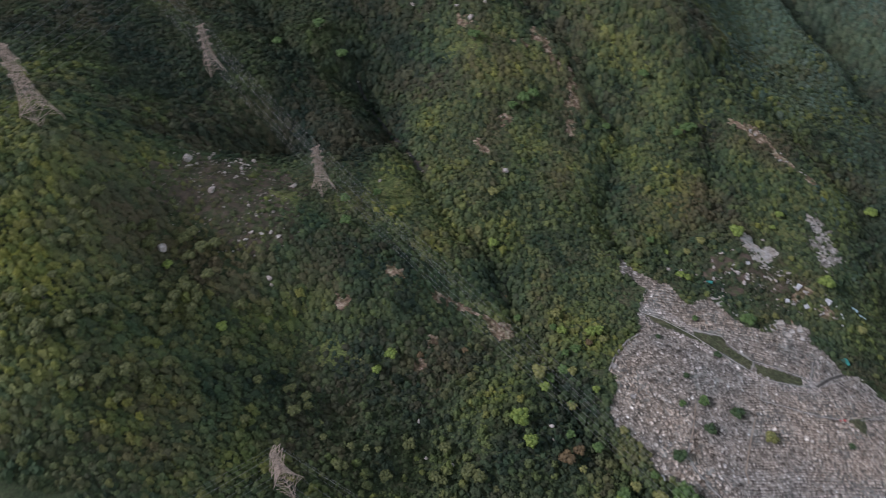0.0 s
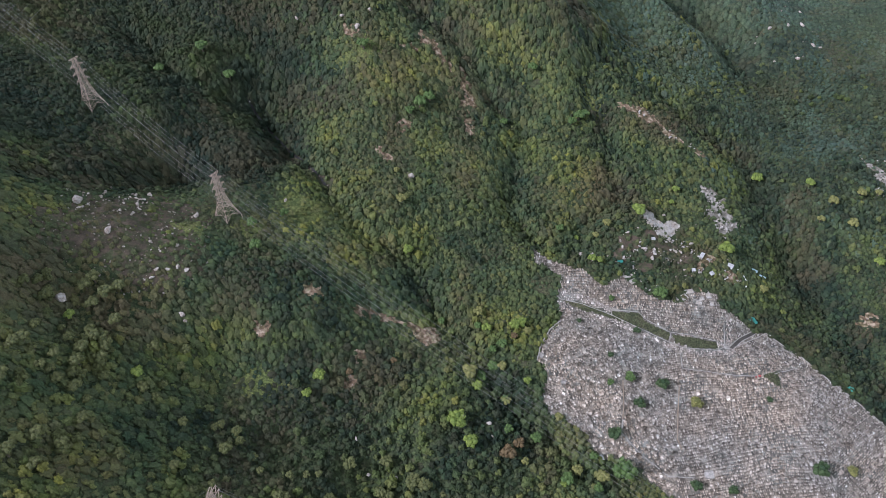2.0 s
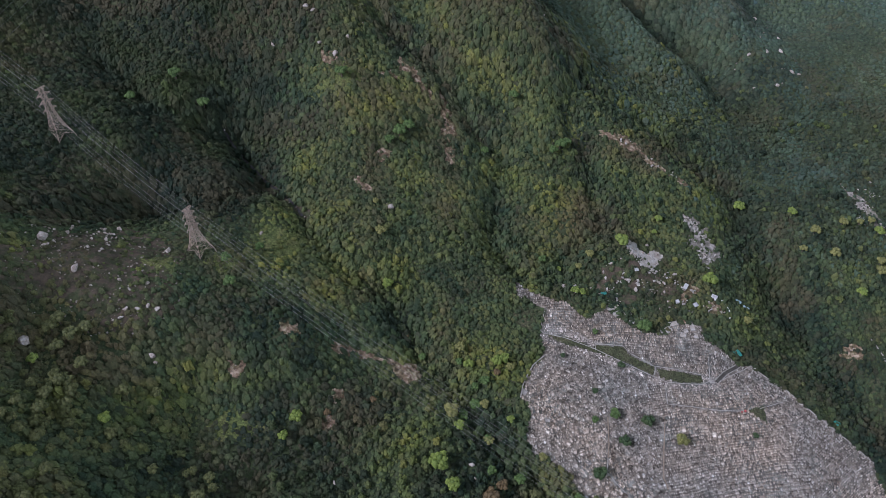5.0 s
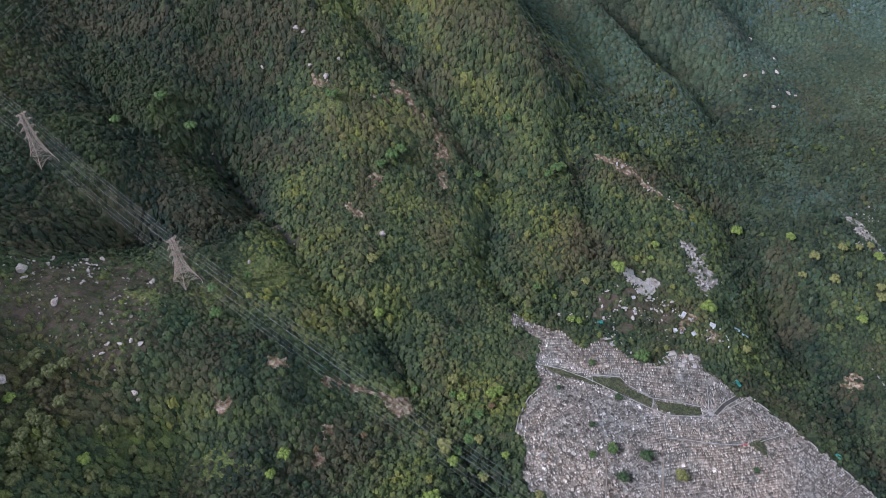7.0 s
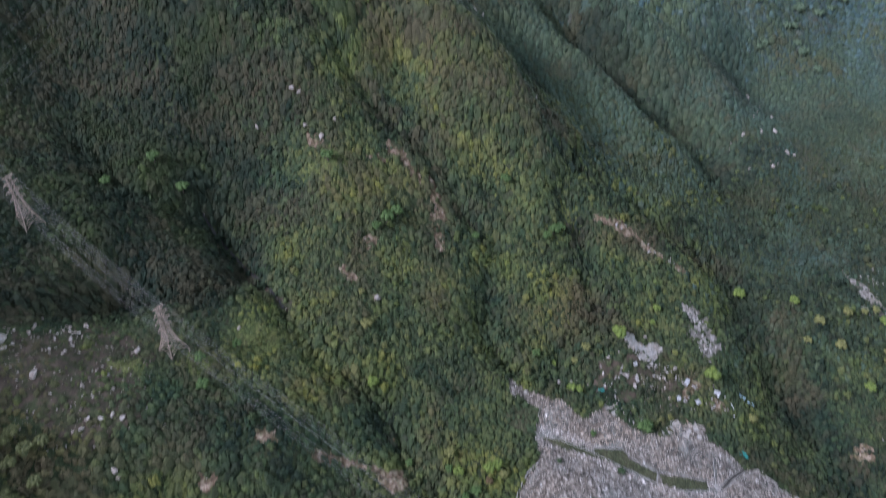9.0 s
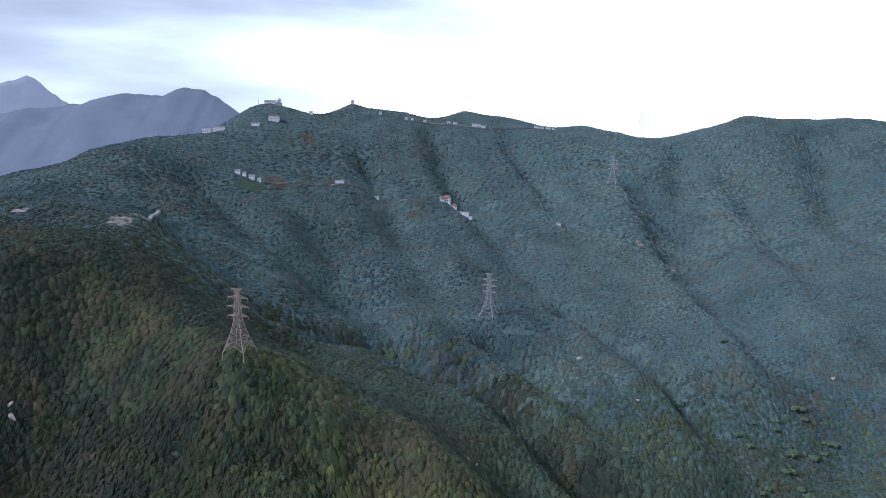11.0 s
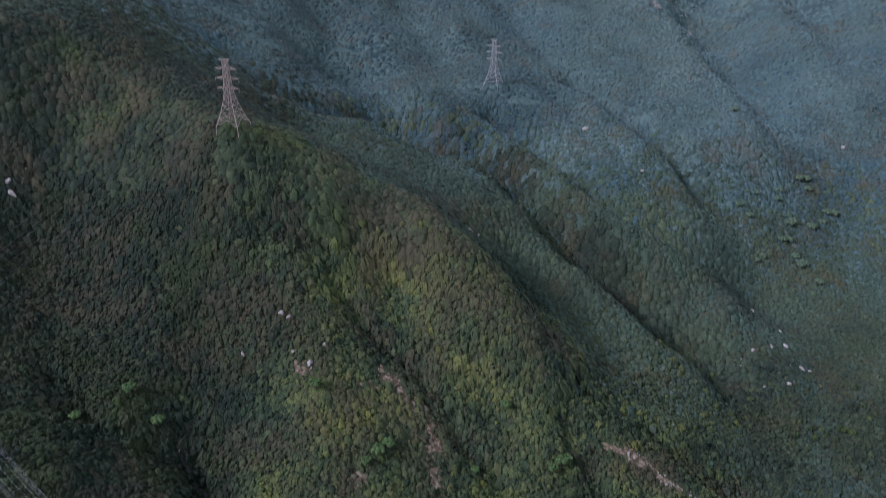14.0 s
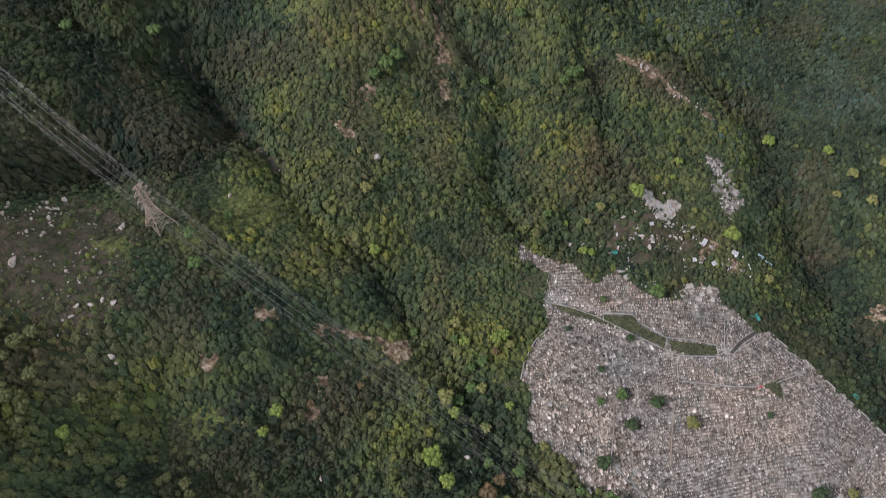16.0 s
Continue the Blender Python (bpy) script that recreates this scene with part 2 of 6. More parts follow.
M_MAST = plain("grey_mast_steel", (0.30, 0.31, 0.33), 0.5, 0.3, 0.3, 3.0)
M_DOME = plain("white_radar_fabric", (0.80, 0.80, 0.79), 0.4, 0.0, 0.1, 2.0)
M_TIMBER = plain("weathered_timber", (0.20, 0.155, 0.115), 0.85, 0.0, 0.45, 0.6)


def turf(name, a, b, c):
    s = Shader(name, rough=0.9, spec=0.2)
    grass = s.noise(1.4, 6.0, 0.75)
    base = s.ramp(s.noise(14.0, 6.0, 0.7), [(0.36, a), (0.5, b), (0.66, c)])
    s.colour(s.mix(1.0, base, s.ramp(grass, [(0.36, (0.35, 0.35, 0.35)), (0.5, (0.9, 0.9, 0.9)), (0.64, (1.8, 1.8, 1.7))]), "MULTIPLY"))
    return s.bump(grass, 0.4).mat


def hillside():
    """Undergrowth near by, a woodland floor up the mountain whose colour is tinted bluish for haze."""
    s = Shader("hillside_undergrowth", rough=0.9, spec=0.2)
    grass = s.noise(1.4, 6.0, 0.75)
    low = s.ramp(s.noise(14.0, 6.0, 0.7), [(0.36, (0.032, 0.044, 0.021)), (0.5, (0.046, 0.060, 0.027)), (0.66, (0.068, 0.070, 0.038))])
    low = s.mix(1.0, low, s.ramp(grass, [(0.36, (0.5, 0.5, 0.5)), (0.5, (0.95, 0.95, 0.95)), (0.64, (1.5, 1.5, 1.4))]), "MULTIPLY")
    # Haze blue is put into the far ground colour and blended in along Y.
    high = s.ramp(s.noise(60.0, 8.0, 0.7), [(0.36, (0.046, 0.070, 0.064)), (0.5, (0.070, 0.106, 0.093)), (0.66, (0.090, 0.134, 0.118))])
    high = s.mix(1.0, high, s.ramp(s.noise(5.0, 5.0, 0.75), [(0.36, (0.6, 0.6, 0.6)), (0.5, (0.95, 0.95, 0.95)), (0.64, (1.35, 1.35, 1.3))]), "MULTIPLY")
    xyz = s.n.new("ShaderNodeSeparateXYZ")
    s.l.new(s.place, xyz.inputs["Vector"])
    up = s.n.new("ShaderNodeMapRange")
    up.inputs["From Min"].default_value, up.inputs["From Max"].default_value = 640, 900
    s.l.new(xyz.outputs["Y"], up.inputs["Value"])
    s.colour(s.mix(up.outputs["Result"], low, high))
    return s.bump(grass, 0.4).mat


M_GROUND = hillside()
M_LAWN = turf("short_green_turf", (0.040, 0.046, 0.023), (0.056, 0.061, 0.030), (0.084, 0.078, 0.044))
M_GRASS = turf("yellow_green_hill_grass", (0.070, 0.090, 0.030), (0.098, 0.114, 0.036), (0.130, 0.130, 0.052))
M_FIELD = turf("green_playing_field", (0.035, 0.062, 0.034), (0.044, 0.074, 0.038), (0.056, 0.084, 0.046))
# ---------------------------------------------------------------- the lie of the land
# Spurs, gullies and slopes as lines of (x, y, height) in metres.
BURIAL_SLOPE = [(46, 322, 144), (46, 213, 138), (192, 250, 112), (227, 281, 103), (137, 205, 121), (120, 188, 116), (100, 223, 128),
                (220, 221, 110), (256, 170, 103), (286, 195, 96), (77, 277, 135), (145, 276, 124), (82, 138, 118), (282, 150, 92), (180, 120, 108)]
EAST_VALLEY = [(281, 326, 94), (329, 287, 95), (343, 386, 122), (364, 441, 132), (297, 405, 130), (264, 438, 126), (333, 521, 128), (226, 556, 150),
               (357, 744, 140), (344, 653, 150), (203, 441, 149), (140, 583, 182), (60, 650, 200), (420, 300, 85), (460, 500, 150)]
MIDDLE_SPURS = [(150, 470, 171), (167, 357, 129), (136, 358, 142), (211, 335, 121), (-55, 290, 170), (-56, 361, 183), (23, 394, 164), (-5, 341, 166),
                (29, 480, 195), (-16, 467, 212), (-112, 410, 211), (-108, 356, 186), (-157, 383, 193), (-182, 420, 198), (-105, 471, 256), (73, 540, 250),
                (-46, 570, 268), (-23, 545, 254)]
WEST_HILL = [(-182, 280, 219), (-242, 236, 249), (-152, 313, 203), (-280, 346, 246), (-253, 366, 242), (-200, 352, 222), (-238, 335, 206), (-309, 471, 252),
             (-246, 444, 246), (-195, 513, 274), (-199, 197, 209), (-266, 189, 236), (-109, 181, 152), (-172, 179, 172), (-224, 160, 206), (-107, 235, 184),
             (-136, 204, 182), (-83, 240, 160), (-39, 232, 143), (-10, 197, 142), (18, 139, 126), (-320, 202, 318), (-291, 168, 272), (-259, 79, 242),
             (-160, 100, 158), (-60, 120, 128), (-320, 290, 268)]
TOWER_SPUR = [(-184, 618, 397), (-344, 730, 464), (-420, 690, 484), (-244, 680, 416), (-111, 612, 360), (-22, 600, 327), (21, 590, 309), (-267, 600, 350),
              (-343, 640, 385), (-341, 560, 300), (-420, 560, 360)]
BACK_GULLIES = [(-21, 1080, 328), (63, 1041, 324), (-96, 900, 330), (33, 930, 290), (183, 980, 273), (239, 860, 250), (376, 930, 255), (460, 900, 182),
                (337, 800, 180), (106, 800, 272), (191, 720, 225), (-54, 800, 307), (-160, 780, 335)]
BACK_SLOPES = [(-382, 900, 487), (-450, 850, 482), (-560, 850, 482), (-432, 1300, 509), (-361, 1350, 497), (-223, 1500, 483), (-148, 1550, 469),
               (-368, 1700, 532), (-343, 1850, 565), (7, 1650, 430), (-113, 1750, 476), (98, 1950, 506), (241, 1900, 464), (232, 1500, 404), (408, 1800, 457),
               (-146, 1300, 397), (-79, 1200, 375), (-190, 1080, 363), (-249, 1050, 403), (-301, 950, 392)]
EAST_SLOPES = [(389, 1450, 361), (457, 1450, 352), (732, 1850, 439), (1016, 2000, 501), (1195, 2000, 501), (574, 1300, 334), (805, 1450, 360),
               (421, 1150, 309), (499, 1020, 262), (665, 1100, 286), (800, 900, 220)]
WEST_RIDGE = [(-661, 1100, 519), (-626, 1200, 544), (-610, 1350, 565), (-596, 1500, 577), (-568, 1650, 579), (-537, 1800, 589), (-519, 2000, 648),
              (-470, 2000, 659), (-413, 2000, 645), (-370, 2050, 627)]
MAIN_RIDGE = [(-339, 2200, 632), (-288, 2300, 668), (-232, 2300, 648), (-120, 2300, 640), (-50, 2300, 614), (54, 2300, 646), (202, 2300, 625),
              (308, 2250, 591), (428, 2300, 602), (568, 2300, 575), (636, 2200, 554), (751, 2200, 590), (890, 2200, 637), (1057, 2200, 627),
              (1163, 2150, 627), (1244, 2100, 619)]
FAR_SIDE = [(-900, 1300, 380), (-900, 1800, 380), (-800, 2350, 420), (-300, 2700, 430), (200, 2700, 430), (700, 2600, 400), (1200, 2600, 420),
            (1700, 2100, 420), (1500, 1500, 300), (-800, 700, 420), (-700, 300, 330), (-600, 0, 260), (-300, -200, 180), (100, -200, 90), (500, 0, 60), (800, 500, 120)]
LINES = BURIAL_SLOPE + EAST_VALLEY + MIDDLE_SPURS + WEST_HILL + TOWER_SPUR + BACK_GULLIES + BACK_SLOPES + EAST_SLOPES + WEST_RIDGE + MAIN_RIDGE + FAR_SIDE
SITES = np.array(LINES, float)


def lie_of_the_land():
    """Weights of a smooth surface that follows the lines above."""
    n = len(SITES)
    gap = np.hypot(SITES[:, None, 0] - SITES[None, :, 0], SITES[:, None, 1] - SITES[None, :, 1]) / 100
    a = np.zeros((n + 3, n + 3))
    a[:n, :n] = np.sqrt(gap ** 2 + 0.02) - 0.06 * np.eye(n)
    a[:n, n:] = np.c_[np.ones(n), SITES[:, :2] / 1000]
    a[n:, :n] = a[:n, n:].T
    return np.linalg.solve(a, np.r_[SITES[:, 2], 0, 0, 0])


BEND = None

# Gullies cut into the slopes: depth and half width in metres, how much of the foot fades out, and their course.
GULLIES = [((9, 11), [(-305, 466), (-254, 415), (-189, 421), (-158, 381), (-121, 350), (-99, 309), (-63, 291), (-45, 270), (-14, 238), (11, 197), (31, 173), (68, 141)]),
           ((10, 12), [(-148, 569), (-111, 563), (-69, 530), (-24, 498), (12, 457), (38, 436), (32, 404), (21, 365), (49, 331)]),
           ((9, 14), [(108, 524), (129, 521), (149, 516), (186, 500), (212, 482), (238, 462), (258, 440), (266, 377), (283, 328), (300, 260), (323, 211)]),
           ((8, 11), [(-309, 269), (-274, 298), (-237, 335), (-188, 338), (-160, 369)]),
           ((34, 27, 0.25), [(-210, 880), (-155, 900), (-100, 935), (-40, 930), (26, 890), (72, 831), (111, 771), (154, 722), (192, 684), (243, 655), (275, 620), (285, 560)]),
           ((30, 22, 0.2), [(62, 978), (85, 945), (119, 906), (165, 825), (206, 786), (267, 778), (333, 765)]),
           ((24, 22, 0.3), [(196, 1140), (220, 1086), (259, 1024), (284, 959), (308, 898), (350, 850)]),
           ((28, 38, 0.75), [(-197, 1796), (-104, 1431), (-52, 1211), (-22, 1068), (12, 937), (50, 807)]),
           ((40, 58, 0.4), [(500, 1790), (490, 1620), (466, 1420), (456, 1202), (480, 1065), (501, 972), (480, 850)]),
           ((24, 45), [(-220, 1269), (-164, 1137), (-97, 983), (-45, 878)]),
           ((34, 42, 0.6), [(-38, 2098), (22, 1810), (95, 1437), (165, 1203), (217, 1031), (268, 917)]),
           ((45, 60, 0.5), [(777, 2018), (720, 1715), (691, 1398), (659, 1171)]),
           ((45, 60, 0.5), [(1046, 2069), (925, 1728), (846, 1402)]),
           ((25, 35), [(-438, 1260), (-332, 1182), (-227, 1103), (-161, 1050)]),
           ((28, 36, 0.5), [(183, 2081), (245, 1821), (268, 1473), (275, 1277)]),
           ((38, 50, 0.6), [(654, 2068), (571, 1745), (531, 1437), (492, 1217)]),
           ((8, 12), [(80, 330), (125, 385), (120, 440), (95, 500)])]

# Ribs that stand between them: height and half width, and their course.
RIBS = [((16, 28), [(-74, 1030), (27, 948), (88, 868), (136, 800), (170, 764), (227, 748), (277, 728), (301, 697)]),
        ((12, 20), [(-187, 830), (-90, 794), (-21, 787), (41, 746), (96, 714), (124, 690), (171, 642), (215, 600)]),
        ((12, 24), [(186, 1080), (215, 1040), (238, 985), (254, 930), (275, 879), (289, 841)]),
        ((7, 24), [(-25, 1352), (20, 1180), (64, 1039), (105, 1010), (165, 963), (237, 851), (262, 800)]),
        ((7, 18), [(-186, 620), (-122, 650), (-81, 652), (-47, 634), (4, 660), (34, 680), (63, 675), (97, 640), (109, 560)]),
        ((14, 40), [(414, 1764), (408, 1479), (400, 1250), (410, 1100), (425, 982)]),
        ((16, 45), [(800, 2050), (640, 1600), (590, 1300), (600, 1100)])]


def line_distance(x, y, line):
    best = np.full(np.shape(x), 1e9)
    for (ax, ay), (bx, by) in zip(line, line[1:]):
        dx, dy = bx - ax, by - ay
        k = np.clip(((x - ax) * dx + (y - ay) * dy) / (dx * dx + dy * dy), 0, 1)
        best = np.minimum(best, np.hypot(x - ax - k * dx, y - ay - k * dy))
    return best



def smooth_noise(x, y, size, seed):
    """Value noise from -1 to 1 on a lattice of that size."""
    rng = np.random.RandomState(seed)
    table = rng.rand(256, 256) * 2 - 1
    u, v = x / size + 1000.37, y / size + 1000.71
    i, j = np.floor(u).astype(int), np.floor(v).astype(int)
    a, b = u - i, v - j
    a, b = a * a * (3 - 2 * a), b * b * (3 - 2 * b)
    g = lambda p, q: table[p % 256, q % 256]
    return (g(i, j) * (1 - a) + g(i + 1, j) * a) * (1 - b) + (g(i, j + 1) * (1 - a) + g(i + 1, j + 1) * a) * b


def step(x, a, b):
    k = np.clip((x - a) / (b - a), 0, 1)
    return k * k * (3 - 2 * k)


def height(x, y):
    """The ground's height at x, y (numbers or arrays)."""
    global BEND
    if BEND is None:
        BEND = lie_of_the_land()
    x, y = np.asarray(x, float), np.asarray(y, float)
    shape = np.broadcast(x, y).shape
    x, y = np.broadcast_to(x, shape).ravel(), np.broadcast_to(y, shape).ravel()
    z = np.empty(len(x))
    n = len(SITES)
    for k in range(0, len(x), 20000):
        p, q = x[k:k + 20000], y[k:k + 20000]
        gap = np.hypot(p[:, None] - SITES[None, :, 0], q[:, None] - SITES[None, :, 1]) / 100
        z[k:k + 20000] = np.sqrt(gap ** 2 + 0.02) @ BEND[:n] + BEND[n] + BEND[n + 1] * p / 1000 + BEND[n + 2] * q / 1000
    graves = np.exp(-(((x - 190) / 150) ** 2 + ((y - 215) / 110) ** 2) ** 2)
    far = step(y, 600, 1200)
    relief = 4.5 * smooth_noise(x, y, 70, 3) + 2.2 * smooth_noise(x, y, 31, 4) + 0.8 * smooth_noise(x, y, 13, 14)
    # gullies cut down the slopes further off
    relief = relief + far * 10 * (0.4 - np.abs(smooth_noise(x + 0.35 * y, y * 0.35, 95, 5))) + far * 4 * smooth_noise(x, y, 45, 6)
    z = z + relief * (1 - 0.97 * graves) * (1 - 0.75 * step(z, 540, 600))
    wx, wy = x + 7 * smooth_noise(x, y, 37, 8), y + 7 * smooth_noise(x, y, 37, 9)
    for (deep, wide, *fade), course in GULLIES:
        if fade and fade[0]:
            low, top = course[-1][1], course[0][1]
            deep = deep * step(y, low - 40, low + fade[0] * (top - low))
        z = z - deep * np.exp(-(line_distance(wx, wy, course) / wide) ** 2) * (1 - graves)
    for (tall, wide), course in RIBS:
        z = z + tall * np.exp(-(line_distance(wx, wy, course) / wide) ** 2)
    # out beyond the hills the land sinks to a low plain
    edge = np.maximum.reduce([step(np.abs(x - 200), 1300, 2200), step(y, 2600, 3300), step(-y, 200, 900)])
    z = z * (1 - edge) + edge * (40 + 12 * smooth_noise(x, y, 300, 7))
    return z.reshape(shape) if shape else float(z[0])


# ---------------------------------------------------------------- mesh helpers
def mesh_of(name, verts, tris, material, smooth=False):
    """A mesh out of two numpy arrays."""
    me = bpy.data.meshes.new(name)
    verts, tris = np.asarray(verts, np.float32), np.asarray(tris, np.int32)
    k = tris.shape[1]
    me.vertices.add(len(verts))
    me.vertices.foreach_set("co", verts.ravel())
    me.loops.add(tris.size)
    me.loops.foreach_set("vertex_index", tris.ravel())
    me.polygons.add(len(tris))
    me.polygons.foreach_set("loop_start", np.arange(0, tris.size, k, dtype=np.int32))
    me.polygons.foreach_set("use_smooth", np.full(len(tris), smooth))
    me.materials.append(material)
    me.update(calc_edges=True)
    return me


def part(name, bm, material, parent=None, label=""):
    """One bmesh as one object, under its thing."""
    me = bpy.data.meshes.new(name)
    bm.to_mesh(me)
    bm.free()
    me.materials.append(material)
    ob = new(name, me)
    ob.parent = parent
    return tagged(ob, label)


def child(name, me, parent, m=None):
    ob = new(name, me)
    ob.parent = parent
    if m is not None:
        ob.matrix_basis = m
    return ob


def box(bm, x0, y0, z0, x1, y1, z1, slope=0.0):
    """A box, its top drawn in by slope."""
    s = slope
    p = [bm.verts.new(v) for v in ((x0, y0, z0), (x1, y0, z0), (x1, y1, z0), (x0, y1, z0),
                                   (x0 + s, y0 + s, z1), (x1 - s, y0 + s, z1), (x1 - s, y1 - s, z1), (x0 + s, y1 - s, z1))]
    for f in ((3, 2, 1, 0), (4, 5, 6, 7), (0, 1, 5, 4), (1, 2, 6, 5), (2, 3, 7, 6), (3, 0, 4, 7)):
        bm.faces.new([p[i] for i in f])


def strut(bm, a, b, w):
    """A square bar from a to b."""
    a, b = Vector(a), Vector(b)
    d = (b - a).normalized()
    side = d.cross(Vector((0, 0, 1)) if abs(d.z) < 0.9 else Vector((1, 0, 0))).normalized() * w / 2
    up = d.cross(side).normalized() * w / 2
    ring = [[bm.verts.new(p + side * i + up * j) for i, j in ((-1, -1), (1, -1), (1, 1), (-1, 1))] for p in (a, b)]
    for k in range(4):
        bm.faces.new((ring[0][k], ring[0][(k + 1) % 4], ring[1][(k + 1) % 4], ring[1][k]))
    bm.faces.new(ring[0][::-1])
    bm.faces.new(ring[1])


def rod(bm, a, b, r0, r1, n=6):
    """A tapering round bar."""
    a, b = Vector(a), Vector(b)
    d = (b - a).normalized()
    side = d.cross(Vector((0, 0, 1)) if abs(d.z) < 0.9 else Vector((1, 0, 0))).normalized()
    up = d.cross(side)
    ring = [[bm.verts.new(p + (side * math.cos(2 * math.pi * k / n) + up * math.sin(2 * math.pi * k / n)) * r) for k in range(n)] for p, r in ((a, r0), (b, r1))]
    for k in range(n):
        bm.faces.new((ring[0][k], ring[0][(k + 1) % n], ring[1][(k + 1) % n], ring[1][k]))
    bm.faces.new(ring[0][::-1])
    bm.faces.new(ring[1])


def inside(x, y, outline):
    """Which of the points lie within a closed outline."""
    x, y = np.asarray(x, float), np.asarray(y, float)
    hit = np.zeros(x.shape, bool)
    for (ax, ay), (bx, by) in zip(outline, outline[1:] + outline[:1]):
        cross = (ay > y) != (by > y)
        if ay != by:
            hit ^= cross & (x < (bx - ax) * (y - ay) / (by - ay) + ax)
    return hit


def near_line(x, y, line):
    """The distance from points to an open line."""
    best = np.full(np.shape(x), 1e9)
    for (ax, ay), (bx, by) in zip(line, line[1:]):
        dx, dy = bx - ax, by - ay
        k = np.clip(((x - ax) * dx + (y - ay) * dy) / (dx * dx + dy * dy), 0, 1)
        best = np.minimum(best, np.hypot(x - ax - k * dx, y - ay - k * dy))
    return best


# ---------------------------------------------------------------- ground
def spaced(lo, near_lo, near_hi, hi, fine, grow):
    mid_part = list(np.arange(near_lo, near_hi + fine / 2, fine))
    right, left, s = [], [], fine
    p = mid_part[-1]
    while p < hi:
        s = min(s * grow, 160)
        p += s
        right.append(p)
    p, s = mid_part[0], fine
    while p > lo:
        s = min(s * grow, 160)
        p -= s
        left.append(p)
    return np.array(left[::-1] + mid_part + right)


GX = spaced(-4600, -420, 430, 4600, 6.6, 1.045)
GY = spaced(-4000, 40, 700, 4700, 6.6, 1.022)
GZ = height(GX[None, :], GY[:, None])


def ground(x, y):
    """The height of the ground's sheet, on its triangles."""
    x, y = np.asarray(x, float), np.asarray(y, float)
    i = np.clip(np.searchsorted(GX, x) - 1, 0, len(GX) - 2)
    j = np.clip(np.searchsorted(GY, y) - 1, 0, len(GY) - 2)
    u, v = (x - GX[i]) / (GX[i + 1] - GX[i]), (y - GY[j]) / (GY[j + 1] - GY[j])
    a, b, c, d = GZ[j, i], GZ[j, i + 1], GZ[j + 1, i + 1], GZ[j + 1, i]
    z = np.where(u > v, a + (b - a) * u + (c - b) * v, a + (c - d) * u + (d - a) * v)
    return float(z) if z.shape == () else z


def build_ground():
    nx, ny = len(GX), len(GY)
    verts = np.stack([np.broadcast_to(GX, (ny, nx)), np.broadcast_to(GY[:, None], (ny, nx)), GZ], 2).reshape(-1, 3)
    k = (np.arange(ny - 1)[:, None] * nx + np.arange(nx - 1)).ravel()
    tris = np.r_[np.c_[k, k + 1, k + nx + 1], np.c_[k, k + nx + 1, k + nx]]
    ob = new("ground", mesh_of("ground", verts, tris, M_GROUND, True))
    tagged(ob, "steep green mountainside with spurs and wooded gullies", "ground", kind="structure")


build_ground()


def drape(name, x, y, keep, cell, lift, material, label, category, kind="structure"):
    """A sheet of small cells laid on the ground where keep holds."""
    nx, ny = len(x), len(y)
    xx, yy = np.meshgrid(x, y)
    verts = np.stack([xx, yy, ground(xx, yy) + lift], 2).reshape(-1, 3)
    jj, ii = np.nonzero(keep)
    k = jj * nx + ii
    tris = np.r_[np.c_[k, k + 1, k + nx + 1], np.c_[k, k + nx + 1, k + nx]]
    used, back = np.unique(tris.ravel(), return_inverse=True)
    ob = new(name, mesh_of(name, verts[used], back.reshape(-1, 3), material, True))
    return tagged(ob, label, category, kind=kind)


def patch_on_ground(name, outline, lift, material, label, category, cell=1.5, ragged=1.5):
    """An area of the ground within an outline, with a ragged edge."""
    a = np.array(outline, float)
    x = np.arange(a[:, 0].min() - 3, a[:, 0].max() + 3, cell)
    y = np.arange(a[:, 1].min() - 3, a[:, 1].max() + 3, cell)
    cx, cy = np.meshgrid((x[:-1] + x[1:]) / 2, (y[:-1] + y[1:]) / 2)
    wx = cx + ragged * smooth_noise(cx, cy, 4.0, 21)
    wy = cy + ragged * smooth_noise(cx, cy, 4.0, 22)
    return drape(name, x, y, inside(wx, wy, outline), cell, lift, material, label, category)


def blob(x, y, rx, ry, turn=0.0, n=14, seed=0, rough=0.3):
    """The outline of an uneven patch."""
    rng = np.random.RandomState(seed + int(abs(x) * 7 + abs(y) * 3))
    out = []
    for k in range(n):
        a = 2 * math.pi * k / n
        r = 1 + rough * (rng.rand() * 2 - 1)
        p, q = rx * r * math.cos(a), ry * r * math.sin(a)
        out.append((x + p * math.cos(turn) - q * math.sin(turn), y + p * math.sin(turn) + q * math.cos(turn)))
    return out


